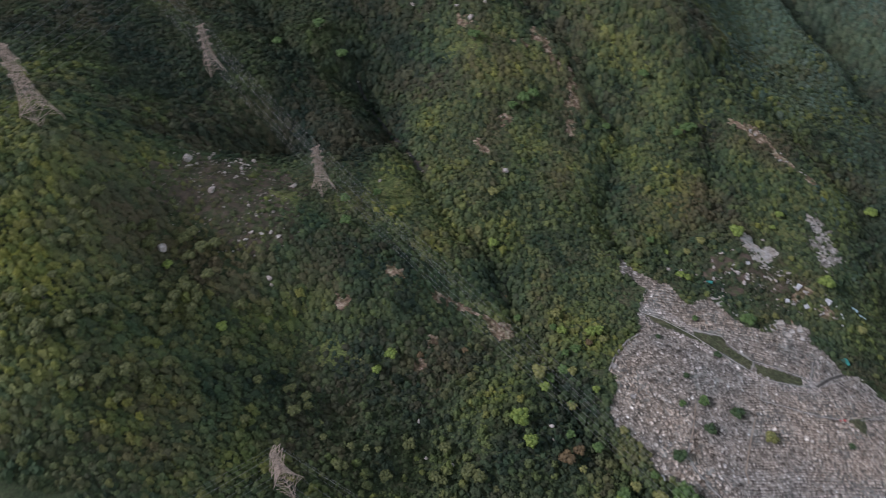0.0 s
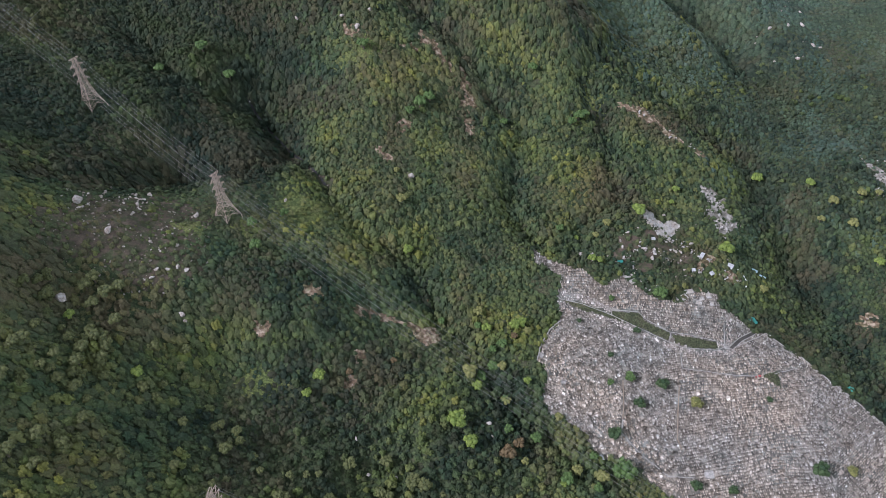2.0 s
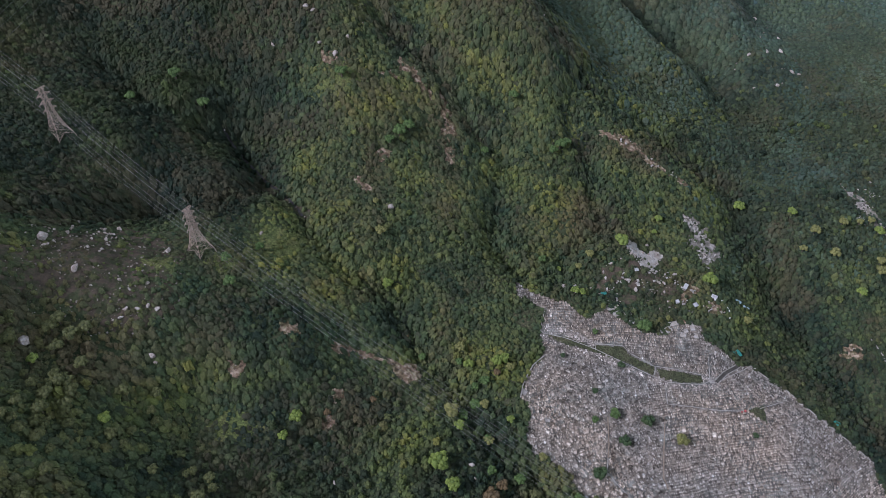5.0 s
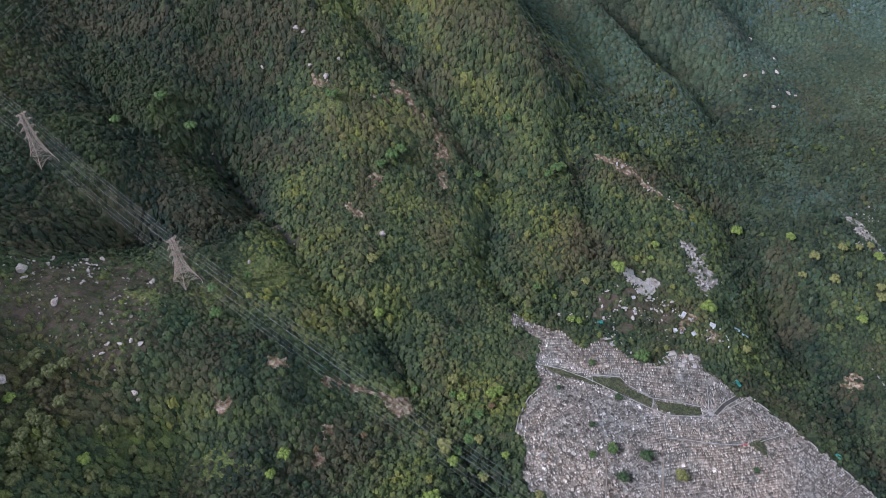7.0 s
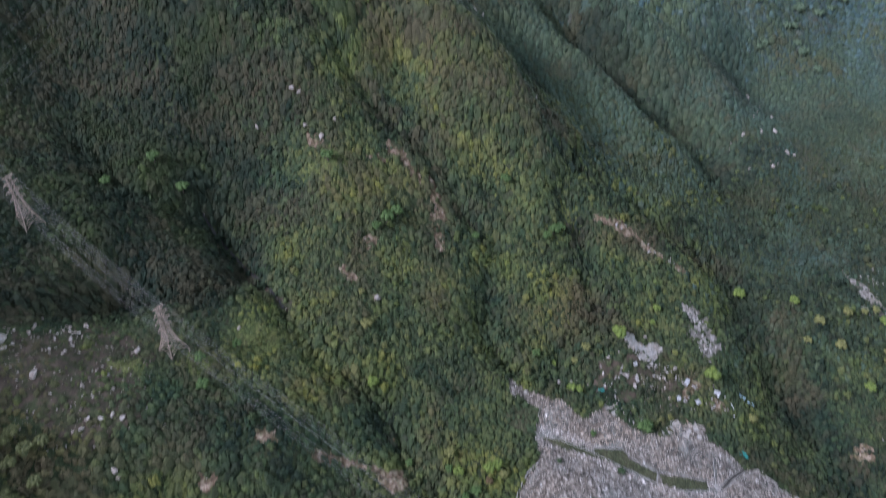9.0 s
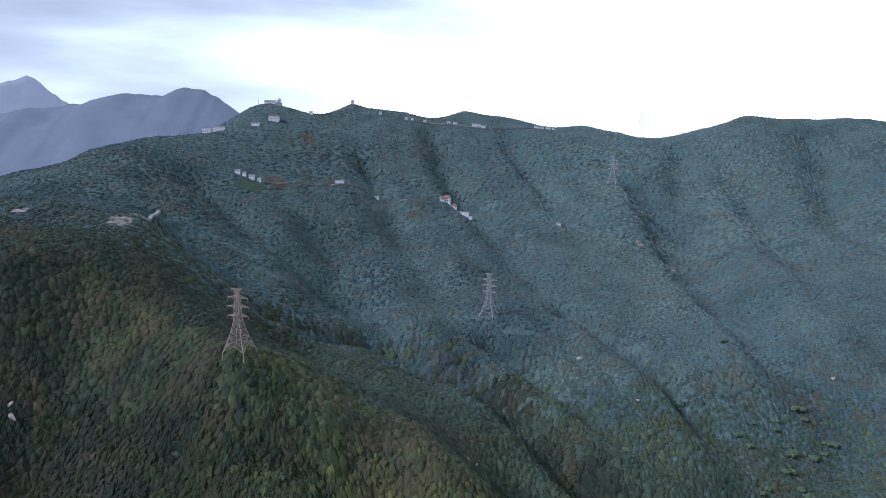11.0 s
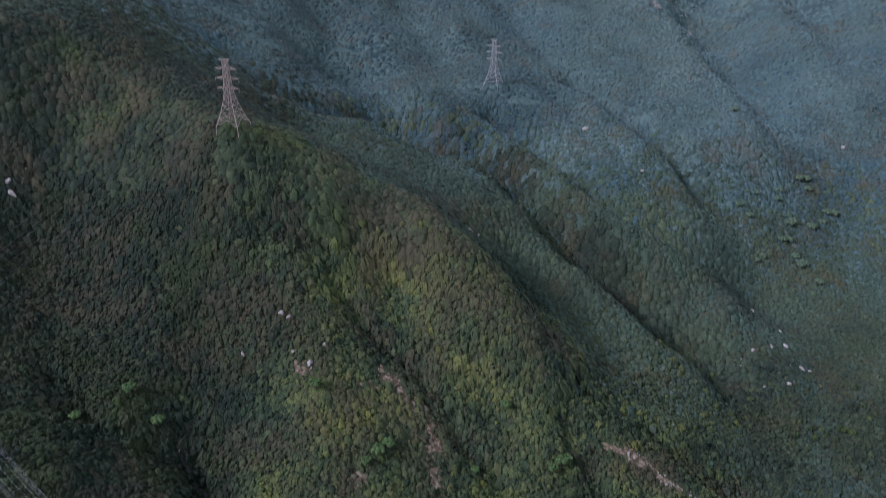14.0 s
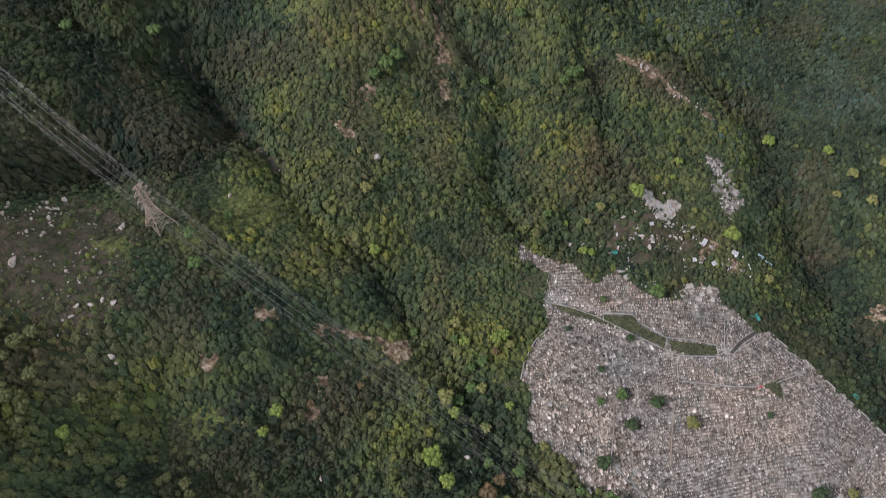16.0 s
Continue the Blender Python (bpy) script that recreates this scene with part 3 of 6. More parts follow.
def ribbon(name, line, width, lift, material, label, category, thick=0.25, kind="structure"):
    """A path of some thickness that follows the ground along a line."""
    pts = []
    for (ax, ay), (bx, by) in zip(line, line[1:]):
        n = max(1, int(math.hypot(bx - ax, by - ay) / 3))
        pts += [(ax + (bx - ax) * k / n, ay + (by - ay) * k / n) for k in range(n)]
    pts.append(line[-1])
    bm = bmesh.new()
    rows = []
    for k, (px, py) in enumerate(pts):
        qx, qy = pts[min(k + 1, len(pts) - 1)]
        ox, oy = pts[max(k - 1, 0)]
        d = Vector((qx - ox, qy - oy, 0)).normalized()
        s = Vector((-d.y, d.x, 0)) * width / 2
        z = max(ground(px, py), ground(px + s.x, py + s.y), ground(px - s.x, py - s.y)) + lift
        rows.append([bm.verts.new((px + s.x * i, py + s.y * i, z + dz)) for i, dz in ((-1, -thick), (-1, 0), (1, 0), (1, -thick))])
    for a, b in zip(rows, rows[1:]):
        for i in range(3):
            bm.faces.new((a[i], a[i + 1], b[i + 1], b[i]))
    for end in (rows[0], rows[-1][::-1]):
        bm.faces.new(end)
    ob = part(name, bm, material)
    return tagged(ob, label, category, kind=kind)


# ---------------------------------------------------------------- areas on the plan
BURIAL_GROUND = [(45, 321), (49, 314), (58, 309), (76, 303), (86, 304), (96, 295), (103, 292), (111, 297), (118, 301), (129, 294), (137, 288), (148, 283),
                 (168, 285), (174, 296), (182, 297), (199, 297), (198, 286), (211, 282), (223, 267), (234, 268), (248, 254), (258, 246), (274, 226), (291, 209),
                 (308, 191), (306, 180), (312, 160), (300, 128), (240, 104), (160, 104), (135, 122), (121, 133), (114, 141), (93, 147), (89, 147), (79, 156),
                 (76, 164), (64, 171), (53, 175), (47, 187), (52, 200), (50, 211), (45, 215), (48, 228), (56, 243), (65, 252), (63, 274), (68, 293), (57, 300), (46, 303)]
LAWN_WEST = [(67, 272), (83, 271), (100, 266), (104, 263), (106, 267), (130, 268), (131, 262), (144, 256), (151, 253), (149, 246), (126, 255), (104, 260), (78, 265)]
LAWN_EAST = [(153, 252), (169, 252), (189, 251), (189, 245), (171, 242), (154, 244)]
LAWN_WEDGE = [(217, 223), (233, 229), (231, 213)]
PATHS = [[(66, 272), (83, 270), (100, 265), (106, 263), (124, 255), (148, 245), (160, 241), (188, 243), (194, 247)],
         [(106, 268), (128, 269), (133, 263), (151, 254), (169, 254), (190, 252), (197, 248)], [(199, 269), (195, 248)],
         [(199, 246), (227, 263), (234, 268)], [(157, 236), (156, 222), (172, 222), (196, 221), (214, 222)], [(229, 226), (233, 228), (250, 235)],
         [(123, 147), (133, 138), (152, 138)], [(106, 178), (104, 167), (112, 157), (124, 145)], [(106, 267), (106, 262)],
         [(152, 253), (150, 246)], [(68, 293), (63, 274), (66, 272)]]
CLAY_PATHS = [[(151, 206), (147, 185), (144, 166), (146, 158)], [(109, 208), (108, 189), (106, 178)]]
DRAIN = [(200, 247), (210, 257), (223, 266)]
# bushes among the graves: x, y, radius
BUSHES = [(101, 226, 2.6), (114, 209, 4.2), (138, 205, 5.0), (99, 204, 2.8), (119, 190, 4.6), (98, 164, 5.2), (161, 192, 5.0), (148, 287, 5.8), (107, 278, 2.6),
          (124, 250, 3.0), (79, 253, 2.2), (218, 201, 2.4), (242, 149, 6.2), (267, 152, 4.0), (101, 137, 8.5), (59, 172, 2.8), (151, 131, 4.2), (176, 130, 3.6)]
CLEARINGS = [[(-91, 239), (-77, 241), (-65, 241), (-60, 236), (-73, 234), (-88, 231)], [(-52, 239), (-44, 239), (-33, 243), (-26, 231), (-37, 222), (-48, 230)]]
LINE_CUT = [(-91, 236), (-73, 238), (-56, 237), (-48, 236), (-30, 232)]
# bare ground on the slopes: x, y, half length, half width, turn, how brown
SCARS = [(-47, 489, 12, 6, -0.5), (-32, 477, 10, 6, -0.7), (-15, 467, 13, 6, -1.2), (-9, 450, 9, 6, 0.3), (-63, 475, 8, 4, 0.2), (-64, 410, 7, 5, 0.4),
         (-80, 379, 9, 4, -0.6), (-9, 430, 12, 4, -1.4), (137, 472, 10, 5, -0.2), (155, 468, 12, 6, -0.4), (172, 458, 10, 4, -0.8), (188, 449, 9, 4, -0.6),
         (206, 440, 8, 4, -0.6), (-113, 478, 9, 5, 0.0), (324, 286, 9, 7, 0.5), (-90, 186, 6, 4, 0.2), (-84, 204, 7, 4, 0.3), (-118, 235, 7, 4, 0.3), (-150, 205, 8, 4, 0.1)]
GULLY_BED = [(-182, 399, 10, 4, -0.9), (-162, 384, 11, 5, -0.9), (-144, 364, 10, 5, -0.8), (-127, 353, 9, 5, -0.5)]
STREAM = [(-205, 432), (-194, 421), (-180, 407), (-165, 390), (-151, 378), (-134, 360), (-126, 349)]
BOULDER_FIELD = (-238, 245, 52, 48)
# dug and trodden plots above the cemetery
PLOTS = [(128, 334, 11, 7, 0.2), (146, 328, 8, 6, 0.0), (160, 338, 12, 6, -0.2), (192, 326, 5, 11, -0.7), (213, 316, 8, 6, -0.3), (120, 322, 6, 6, 0.3), (150, 346, 9, 5, 0.1), (52, 281, 9, 8, 0.2), (176, 328, 10, 5, 0.3), (138, 314, 9, 4, 0.2)]
ROCK_SCARS = [(163, 355, 10, 8, 0.6), (148, 362, 5, 8, 0.3), (170, 360, 5, 6, 0.4)]
SCREE = [(215, 381, 11, 23, 0.25), (205, 398, 6, 8, 0.6), (372, 425, 6, 24, 0.45), (383, 405, 5, 9, 0.4)]
# things far up the mountain
FAR_PITS = [(-409, 964, 16, 26, 0.1), (-392, 868, 14, 20, 0.2), (-534, 906, 12, 8, 0.3), (-224, 1506, 22, 14, 0.1), (-326, 1398, 22, 26, 0.3), (-58, 1541, 12, 18, 0.5), (-70, 1485, 12, 14, 0.5),
            (-343, 1849, 14, 34, 0.4), (391, 1457, 9, 12, 0.2), (458, 1461, 8, 9, 0.2)]
# open grass on the spurs: x, y, half axes
GRASS = [(-101, 462, 13, 11), (88, 451, 14, 11), (-118, 452, 9, 8), (-166, 276, 13, 9), (-148, 300, 12, 8), (-150, 174, 17, 9), (-120, 318, 16, 11), (104, 476, 9, 20), (-205, 262, 10, 8), (-140, 306, 24, 17)]
FIELD = [(-380, 1300), (-335, 1300), (-332, 1348), (-378, 1350)]

# ---------------------------------------------------------------- woods: crowns over the whole hillside
def crown_shape(rng, segs, sprays, leaf, up=0.2):
    """A bush one unit in radius: an uneven lobed mound and loose sprays of leaves standing out of it, each a small three-cornered blade."""
    verts, tris = [(0.2 * rng.randn(), 0.2 * rng.randn(), 0.8 + 0.15 * rng.rand())], []
    wave, lean = rng.rand() * 6.28, rng.randint(2, 4)
    for ring, (wide, high) in enumerate(((0.66, 0.52), (0.96, -0.35))):
        for s in range(segs):
            a = 2 * math.pi * (s + 0.5 * ring + 0.18 * rng.randn()) / segs
            r = wide * (0.72 + 0.52 * rng.rand() + 0.16 * math.sin(lean * a + wave))
            verts.append((r * math.cos(a), r * math.sin(a), high + 0.24 * rng.randn() * (1 - ring)))
    for s in range(segs):
        n = (s + 1) % segs
        tris += [(0, 1 + s, 1 + n), (1 + s, 1 + segs + s, 1 + n), (1 + n, 1 + segs + s, 1 + segs + n)]
    for k in range(sprays):
        u = 1 - 1.0 * (k + 0.5) / sprays
        phi, th = math.acos(u), 2.39996 * k + 0.9 * rng.rand()
        out = np.array([math.sin(phi) * math.cos(th), math.sin(phi) * math.sin(th), math.cos(phi)])
        n = out * 0.9 + rng.randn(3) * 0.3 + (0, 0, up)
        n /= np.linalg.norm(n)
        p = np.cross(n, rng.randn(3))
        p /= np.linalg.norm(p)
        q = np.cross(n, p)
        size = leaf * (0.65 + 0.7 * rng.rand())
        c = out * (0.82 + 0.34 * rng.rand()) * (1, 1, 0.92)
        i = len(verts)
        for ang in (0.0, 2.0 + 0.5 * rng.rand(), 4.0 + 0.5 * rng.rand()):
            verts.append(tuple(c + size * (p * math.cos(ang) + q * math.sin(ang))))
        tris.append((i, i + 1, i + 2))
    return np.array(verts), np.array(tris)


def crowded_shape(rng):
    """A tree's crown one unit in radius: several lobed mounds heaped together, with sprays between them."""
    all_v, all_t, base = [], [], 0
    spots = [(0, 0, 0.25, 0.62)] + [(0.52 * math.cos(a), 0.52 * math.sin(a), 0.16 * rng.randn(), 0.40 + 0.14 * rng.rand()) for a in (np.arange(4) + 0.6 * rng.rand(4)) * 1.571 + rng.rand() * 6]
    for x, y, z, size in spots:
        v, t = crown_shape(rng, 5, 7, 0.36)
        all_v.append(v * size + (x, y, z))
        all_t.append(t + base)
        base += len(v)
    return np.concatenate(all_v), np.concatenate(all_t)


def woods(name, xs, ys, zs, radius, tall, shapes, material, label, rng, tone, smooth=True):
    """One mesh of many crowns, each leaning with the slope that it grows on."""
    which = rng.randint(0, len(shapes), len(xs))
    turn = rng.rand(len(xs)) * 2 * math.pi
    dry = np.clip(dryness(xs, ys) + 0.5 * (rng.rand(len(xs)) - 0.5), 0, 1)
    rise_x, rise_y = 0.85 * (ground(xs + 3, ys) - ground(xs - 3, ys)) / 6, 0.85 * (ground(xs, ys + 3) - ground(xs, ys - 3)) / 6
    all_v, all_t, all_k, all_d, base = [], [], [], [], 0
    for k, (v, t) in enumerate(shapes):
        s = np.nonzero(which == k)[0]
        if not len(s):
            continue
        c, n = np.cos(turn[s])[:, None], np.sin(turn[s])[:, None]
        r = radius[s][:, None]
        px = (v[:, 0] * c - v[:, 1] * n) * r + xs[s][:, None]
        py = (v[:, 0] * n + v[:, 1] * c) * r + ys[s][:, None]
        pz = v[:, 2] * (r * tall[s][:, None]) + zs[s][:, None] + rise_x[s][:, None] * (px - xs[s][:, None]) + rise_y[s][:, None] * (py - ys[s][:, None])
        all_v.append(np.stack([px, py, pz], 2).reshape(-1, 3))
        all_t.append((t[None] + (np.arange(len(s)) * len(v))[:, None, None] + base).reshape(-1, 3))
        all_k.append(np.repeat(tone[s], len(v)))
        all_d.append(np.repeat(dry[s], len(v)))
        base += len(s) * len(v)
    me = mesh_of(name, np.concatenate(all_v), np.concatenate(all_t), material, smooth)
    for key, values in (("species_and_light", all_k), ("dry", all_d)):
        me.attributes.new(key, "FLOAT", "POINT").data.foreach_set("value", np.concatenate(values).astype(np.float32))
    return tagged(new(name, me), label, "woodland", kind="stuff")


def sown(x0, x1, y0, y1, gap, rng):
    gx, gy = np.meshgrid(np.arange(x0, x1, gap), np.arange(y0, y1, gap))
    x = gx.ravel() + (rng.rand(gx.size) - 0.5) * gap * 1.15
    y = gy.ravel() + (rng.rand(gx.size) - 0.5) * gap * 1.15
    return x, y


def thinned(x, y, rng):
    """How likely a crown grows at each place."""
    p = np.ones(len(x))
    p[inside(x, y, BURIAL_GROUND)] = 0
    p[near_line(x, y, BURIAL_GROUND[7:16]) < 5] *= 0.3
    for area in CLEARINGS:
        p[inside(x, y, area)] = 0.03
    p[near_line(x, y, LINE_CUT) < 4] = 0.06
    p[near_line(x, y, STREAM) < 2.6] = 0.05
    for rows, left in ((SCARS, 0.22), (GULLY_BED, 0.15), (ROCK_SCARS, 0.06), (PLOTS, 0.22), (SCREE, 0.3), (FAR_PITS, 0.05)):
        for sx, sy, a, b, turn in rows:
            c, s = math.cos(turn), math.sin(turn)
            d = (((x - sx) * c + (y - sy) * s) / (a + 0.8)) ** 2 + ((-(x - sx) * s + (y - sy) * c) / (b + 0.8)) ** 2
            p = np.where(d < (1.25 if rows is ROCK_SCARS else 0.95), np.minimum(p, left), p)
    bx, by, ba, bb = BOULDER_FIELD
    d = ((x - bx) / ba) ** 2 + ((y - by) / bb) ** 2
    p = np.where(d < 1, np.minimum(p, 0.36 + 0.4 * d), p)
    p = np.where(inside(x, y, FIELD), 0, p)
    for gx, gy, ga, gb in GRASS:
        d = ((x - gx) / ga) ** 2 + ((y - gy) / gb) ** 2
        p = np.where(d < 1, np.minimum(p, 0.28 + 0.6 * d), p)
    # open grassy tops and a few gaps
    p = p * np.where(smooth_noise(x, y, 26, 31) > 0.62, 0.7, 1.0)
    return rng.rand(len(x)) < p


def in_sight(x, y):
    return (x > np.where(y < 380, -(0.48 * y + 300), -(0.42 * y + 260))) & (x < 0.42 * y + 265)


def heaped(x, y, rows):
    """Sum of soft rounded heaps: x, y, half axes, height."""
    return sum(h * np.exp(-(((x - hx) / a) ** 2 + ((y - hy) / b) ** 2)) for hx, hy, a, b, h in rows)


# where shrubs are withered and brownish: x, y, half axes, how much
DRY = [(-238, 240, 62, 52, 0.75), (-232, 190, 50, 30, 0.55), (95, 392, 36, 26, 0.6), (170, 460, 50, 22, 0.6), (-20, 470, 55, 30, 0.2), (-260, 650, 170, 110, 0.25), (-60, 600, 90, 70, 0.3), (-75, 205, 50, 34, 0.3), (-60, 385, 45, 40, 0.3),
       (10, 270, 30, 40, 0.25), (150, 330, 40, 16, 0.5), (60, 560, 70, 50, 0.2), (-120, 480, 40, 30, 0.3), (20, 150, 30, 20, 0.3)]
# low smooth scrub: x, y, half axes, how much lower
LOW_SCRUB = [(-222, 238, 70, 62, 0.45), (-146, 314, 40, 30, 0.5), (104, 470, 16, 34, 0.55), (-150, 180, 40, 24, 0.4), (-105, 460, 22, 18, 0.4)]


def dryness(x, y):
    return np.clip(heaped(x, y, DRY) + 0.55 * smooth_noise(x, y, 30, 71) + 0.25 * smooth_noise(x, y, 9, 72), 0, 1)


def species_and_light(x, y):
    """Crown tones: the west darkened for shade, brighter scrub on the middle spurs, darker valley woods in the east."""
    # Shade on the western slopes is put into the crown colour.
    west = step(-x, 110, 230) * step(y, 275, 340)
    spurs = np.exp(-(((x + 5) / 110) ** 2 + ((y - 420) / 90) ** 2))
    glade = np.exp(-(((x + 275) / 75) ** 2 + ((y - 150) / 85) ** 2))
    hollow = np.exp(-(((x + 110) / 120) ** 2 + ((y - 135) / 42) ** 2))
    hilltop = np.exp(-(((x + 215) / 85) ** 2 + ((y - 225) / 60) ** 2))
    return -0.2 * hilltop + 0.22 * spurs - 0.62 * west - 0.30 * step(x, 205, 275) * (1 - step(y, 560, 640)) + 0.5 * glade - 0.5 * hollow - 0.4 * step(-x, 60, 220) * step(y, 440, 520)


def lushness(x, y):
    """1 in the gullies, where the trees stand tall, 0 on the open spurs."""
    d = np.full(len(x), 1e9)
    for line in GULLIES:
        d = np.minimum(d, near_line(x, y, line[1]))
    return np.exp(-(d / 16) ** 2)


def steepness(x, y):
    return np.clip(np.hypot(ground(x + 4, y) - ground(x - 4, y), ground(x, y + 4) - ground(x, y - 4)) / 8, 0, 1.3)


def plant_woods():
    rng = np.random.RandomState(11)
    low = [crown_shape(rng, 5, 5, 0.38) for _ in range(18)]
    big = [crowded_shape(rng) for _ in range(8)]
    mid_shapes = [crown_shape(rng, 5, 4, 0.34, 0.6) for _ in range(10)]
    coarse = [crown_shape(rng, 4, 0, 0.4, 0.6) for _ in range(8)]
    x, y = sown(-780, 600, 25, 640, 2.75, rng)
    k = in_sight(x, y) & (y < 600 + 40 * smooth_noise(x, y, 25, 39) + 30 * (rng.rand(len(x)) - 0.5))
    x, y = x[k], y[k]
    k = thinned(x, y, rng)
    x, y = x[k], y[k]
    in_gully = lushness(x, y)
    r = 1.72 * np.clip(np.exp(0.3 * rng.randn(len(x))) + 0.25 * smooth_noise(x, y, 45, 33) + 0.15 * smooth_noise(x, y, 14, 34), 0.55, 1.8) * (1 + 0.25 * in_gully)
    flat = heaped(x, y, LOW_SCRUB)
    r = r * (1 - 0.4 * flat) * (1 + 0.45 * np.clip(steepness(x, y) - 0.25, 0, 1))
    # Crowns get a darker tone along the gully lines.
    tone = np.clip(0.22 + 0.5 * rng.rand(len(x)) ** 1.3 + 0.3 * smooth_noise(x, y, 38, 36) + 0.2 * smooth_noise(x, y, 11, 37) - 0.25 * in_gully + species_and_light(x, y), 0, 1)
    high, tall = ground(x, y) + (0.2 + 0.2 * steepness(x, y)) * r, (0.45 + 0.6 * rng.rand(len(x)) + 0.5 * in_gully) * (1 - 0.6 * flat)
    # Bluer crowns up the valley carry the haze in their colour.
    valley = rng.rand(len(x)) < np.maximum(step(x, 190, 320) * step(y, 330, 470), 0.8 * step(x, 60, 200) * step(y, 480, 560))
    for name, k, mat, kind, label in (("shrub_canopy", ~valley, M_SHRUB, tone, "dense mixed green shrubs covering the mountain slope"), ("valley_woodland", valley, M_WOODS, tone + 0.1, "green woodland on the floor of the valley, tinted bluish with haze")):
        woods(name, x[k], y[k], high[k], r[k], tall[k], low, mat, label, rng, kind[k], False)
    x, y = sown(-780, 600, 25, 600, 7.4, rng)
    in_gully = lushness(x, y)
    bx, by, ba, bb = BOULDER_FIELD
    bare = np.exp(-(((x - bx) / ba) ** 2 + ((y - by) / bb) ** 2))
    k = in_sight(x, y) & (rng.rand(len(x)) < 0.36 + 0.3 * smooth_noise(x, y, 50, 38) + 0.5 * in_gully + 0.35 * step(-y, -235, -165) * (x < 60) - 0.5 * bare - 0.7 * heaped(x, y, LOW_SCRUB))
    x, y, in_gully = x[k], y[k], in_gully[k]
    k = thinned(x, y, rng)
    x, y, in_gully = x[k], y[k], in_gully[k]
    r = 2.0 + 1.7 * rng.rand(len(x)) ** 1.8 + 0.7 * in_gully + 1.0 * step(-y, -235, -165) * (x < 60) * rng.rand(len(x))
    tone = np.clip(rng.rand(len(x)) * (1 - 0.4 * in_gully) + 0.15 * smooth_noise(x, y, 38, 36) + species_and_light(x, y), 0, 1)
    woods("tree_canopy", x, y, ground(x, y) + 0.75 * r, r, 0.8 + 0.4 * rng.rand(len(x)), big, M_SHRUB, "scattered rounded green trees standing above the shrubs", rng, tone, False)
    x, y = sown(-700, 760, 560, 1050, 4.2, rng)
    edge = smooth_noise(x, y, 25, 39)
    k = in_sight(x, y) & (y > 600 + 40 * edge - 12 * rng.rand(len(x))) & (y < 1020 + 25 * edge)
    x, y = x[k], y[k]
    k = thinned(x, y, rng)
    x, y = x[k], y[k]
    in_gully = lushness(x, y)
    r = 2.5 * np.clip(np.exp(0.26 * rng.randn(len(x))) + 0.2 * smooth_noise(x, y, 60, 34), 0.55, 1.7) * (1 + 0.3 * in_gully)
    # Painted into the tone: western shade, shade on the gully bank, haze further off.
    tone = np.clip(0.25 + 0.32 * rng.rand(len(x)) + 0.25 * smooth_noise(x, y, 60, 36) - 0.2 * in_gully - 0.4 * step(-x, 60, 220) - 0.35 * np.exp(-(near_line(x - 15, y, GULLIES[4][1]) / 28) ** 2) + 0.22 * step(y, 640, 1000) * step(x, -150, 150), 0, 1)
    high = ground(x, y) + (0.05 + 0.25 * steepness(x, y)) * r
    crest = np.interp(x, [-420, -186, -122, -81, -47, 4, 34, 63, 97, 112, 400], [760, 640, 652, 655, 636, 664, 684, 678, 650, 560, 500])
    near = y < crest + 14 * smooth_noise(x, y, 22, 45)
    # Haze-coloured crowns grow more frequent with distance, a painted haze gradient.
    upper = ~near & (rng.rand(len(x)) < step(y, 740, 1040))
    # The crest scrub's colour is darkened westwards in place of shade.
    olive = np.clip(0.05 + 0.30 * rng.rand(len(x)) + 0.30 * smooth_noise(x, y, 45, 36) + 0.22 * smooth_noise(x, y, 17, 46) - 0.3 * in_gully - 0.30 * step(-x, 120, 320), 0, 1)
    # Tone rises eastwards, for thicker haze put into the colour.
    pale = np.clip(0.2 + 0.3 * rng.rand(len(x)) + 0.2 * smooth_noise(x, y, 60, 36) - 0.2 * in_gully + 0.2 * step(x, -150, 250), 0, 1)
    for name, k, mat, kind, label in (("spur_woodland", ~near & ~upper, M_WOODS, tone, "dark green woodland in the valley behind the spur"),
                                      ("hill_woodland", upper, M_FAR, pale, "green woodland on the spurs across the valley, tinted bluish with haze"),
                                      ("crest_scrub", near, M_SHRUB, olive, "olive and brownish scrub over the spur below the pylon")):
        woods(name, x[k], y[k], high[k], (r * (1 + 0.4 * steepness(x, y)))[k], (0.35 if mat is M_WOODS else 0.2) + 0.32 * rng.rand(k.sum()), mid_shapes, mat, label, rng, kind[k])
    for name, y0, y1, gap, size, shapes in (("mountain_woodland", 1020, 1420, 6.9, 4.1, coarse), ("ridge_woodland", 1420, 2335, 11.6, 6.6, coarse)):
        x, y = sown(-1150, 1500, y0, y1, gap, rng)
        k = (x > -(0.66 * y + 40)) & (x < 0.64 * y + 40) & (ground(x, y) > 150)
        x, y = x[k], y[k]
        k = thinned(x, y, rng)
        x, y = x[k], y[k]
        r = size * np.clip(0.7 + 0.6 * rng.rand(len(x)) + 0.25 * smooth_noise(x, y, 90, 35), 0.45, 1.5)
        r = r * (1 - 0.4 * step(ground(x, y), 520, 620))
        # Paler eastwards and towards the ridge: haze painted into the crowns.
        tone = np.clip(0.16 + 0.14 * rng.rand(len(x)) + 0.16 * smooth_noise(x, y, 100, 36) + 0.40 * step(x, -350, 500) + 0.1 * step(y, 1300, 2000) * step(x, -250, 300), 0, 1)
        woods(name, x, y, ground(x, y) + 0.05 * r, r, 0.16 + 0.26 * rng.rand(len(x)), shapes, M_FAR, "distant woodland over the mountain slopes, tinted bluish with haze", rng, tone)


plant_woods()


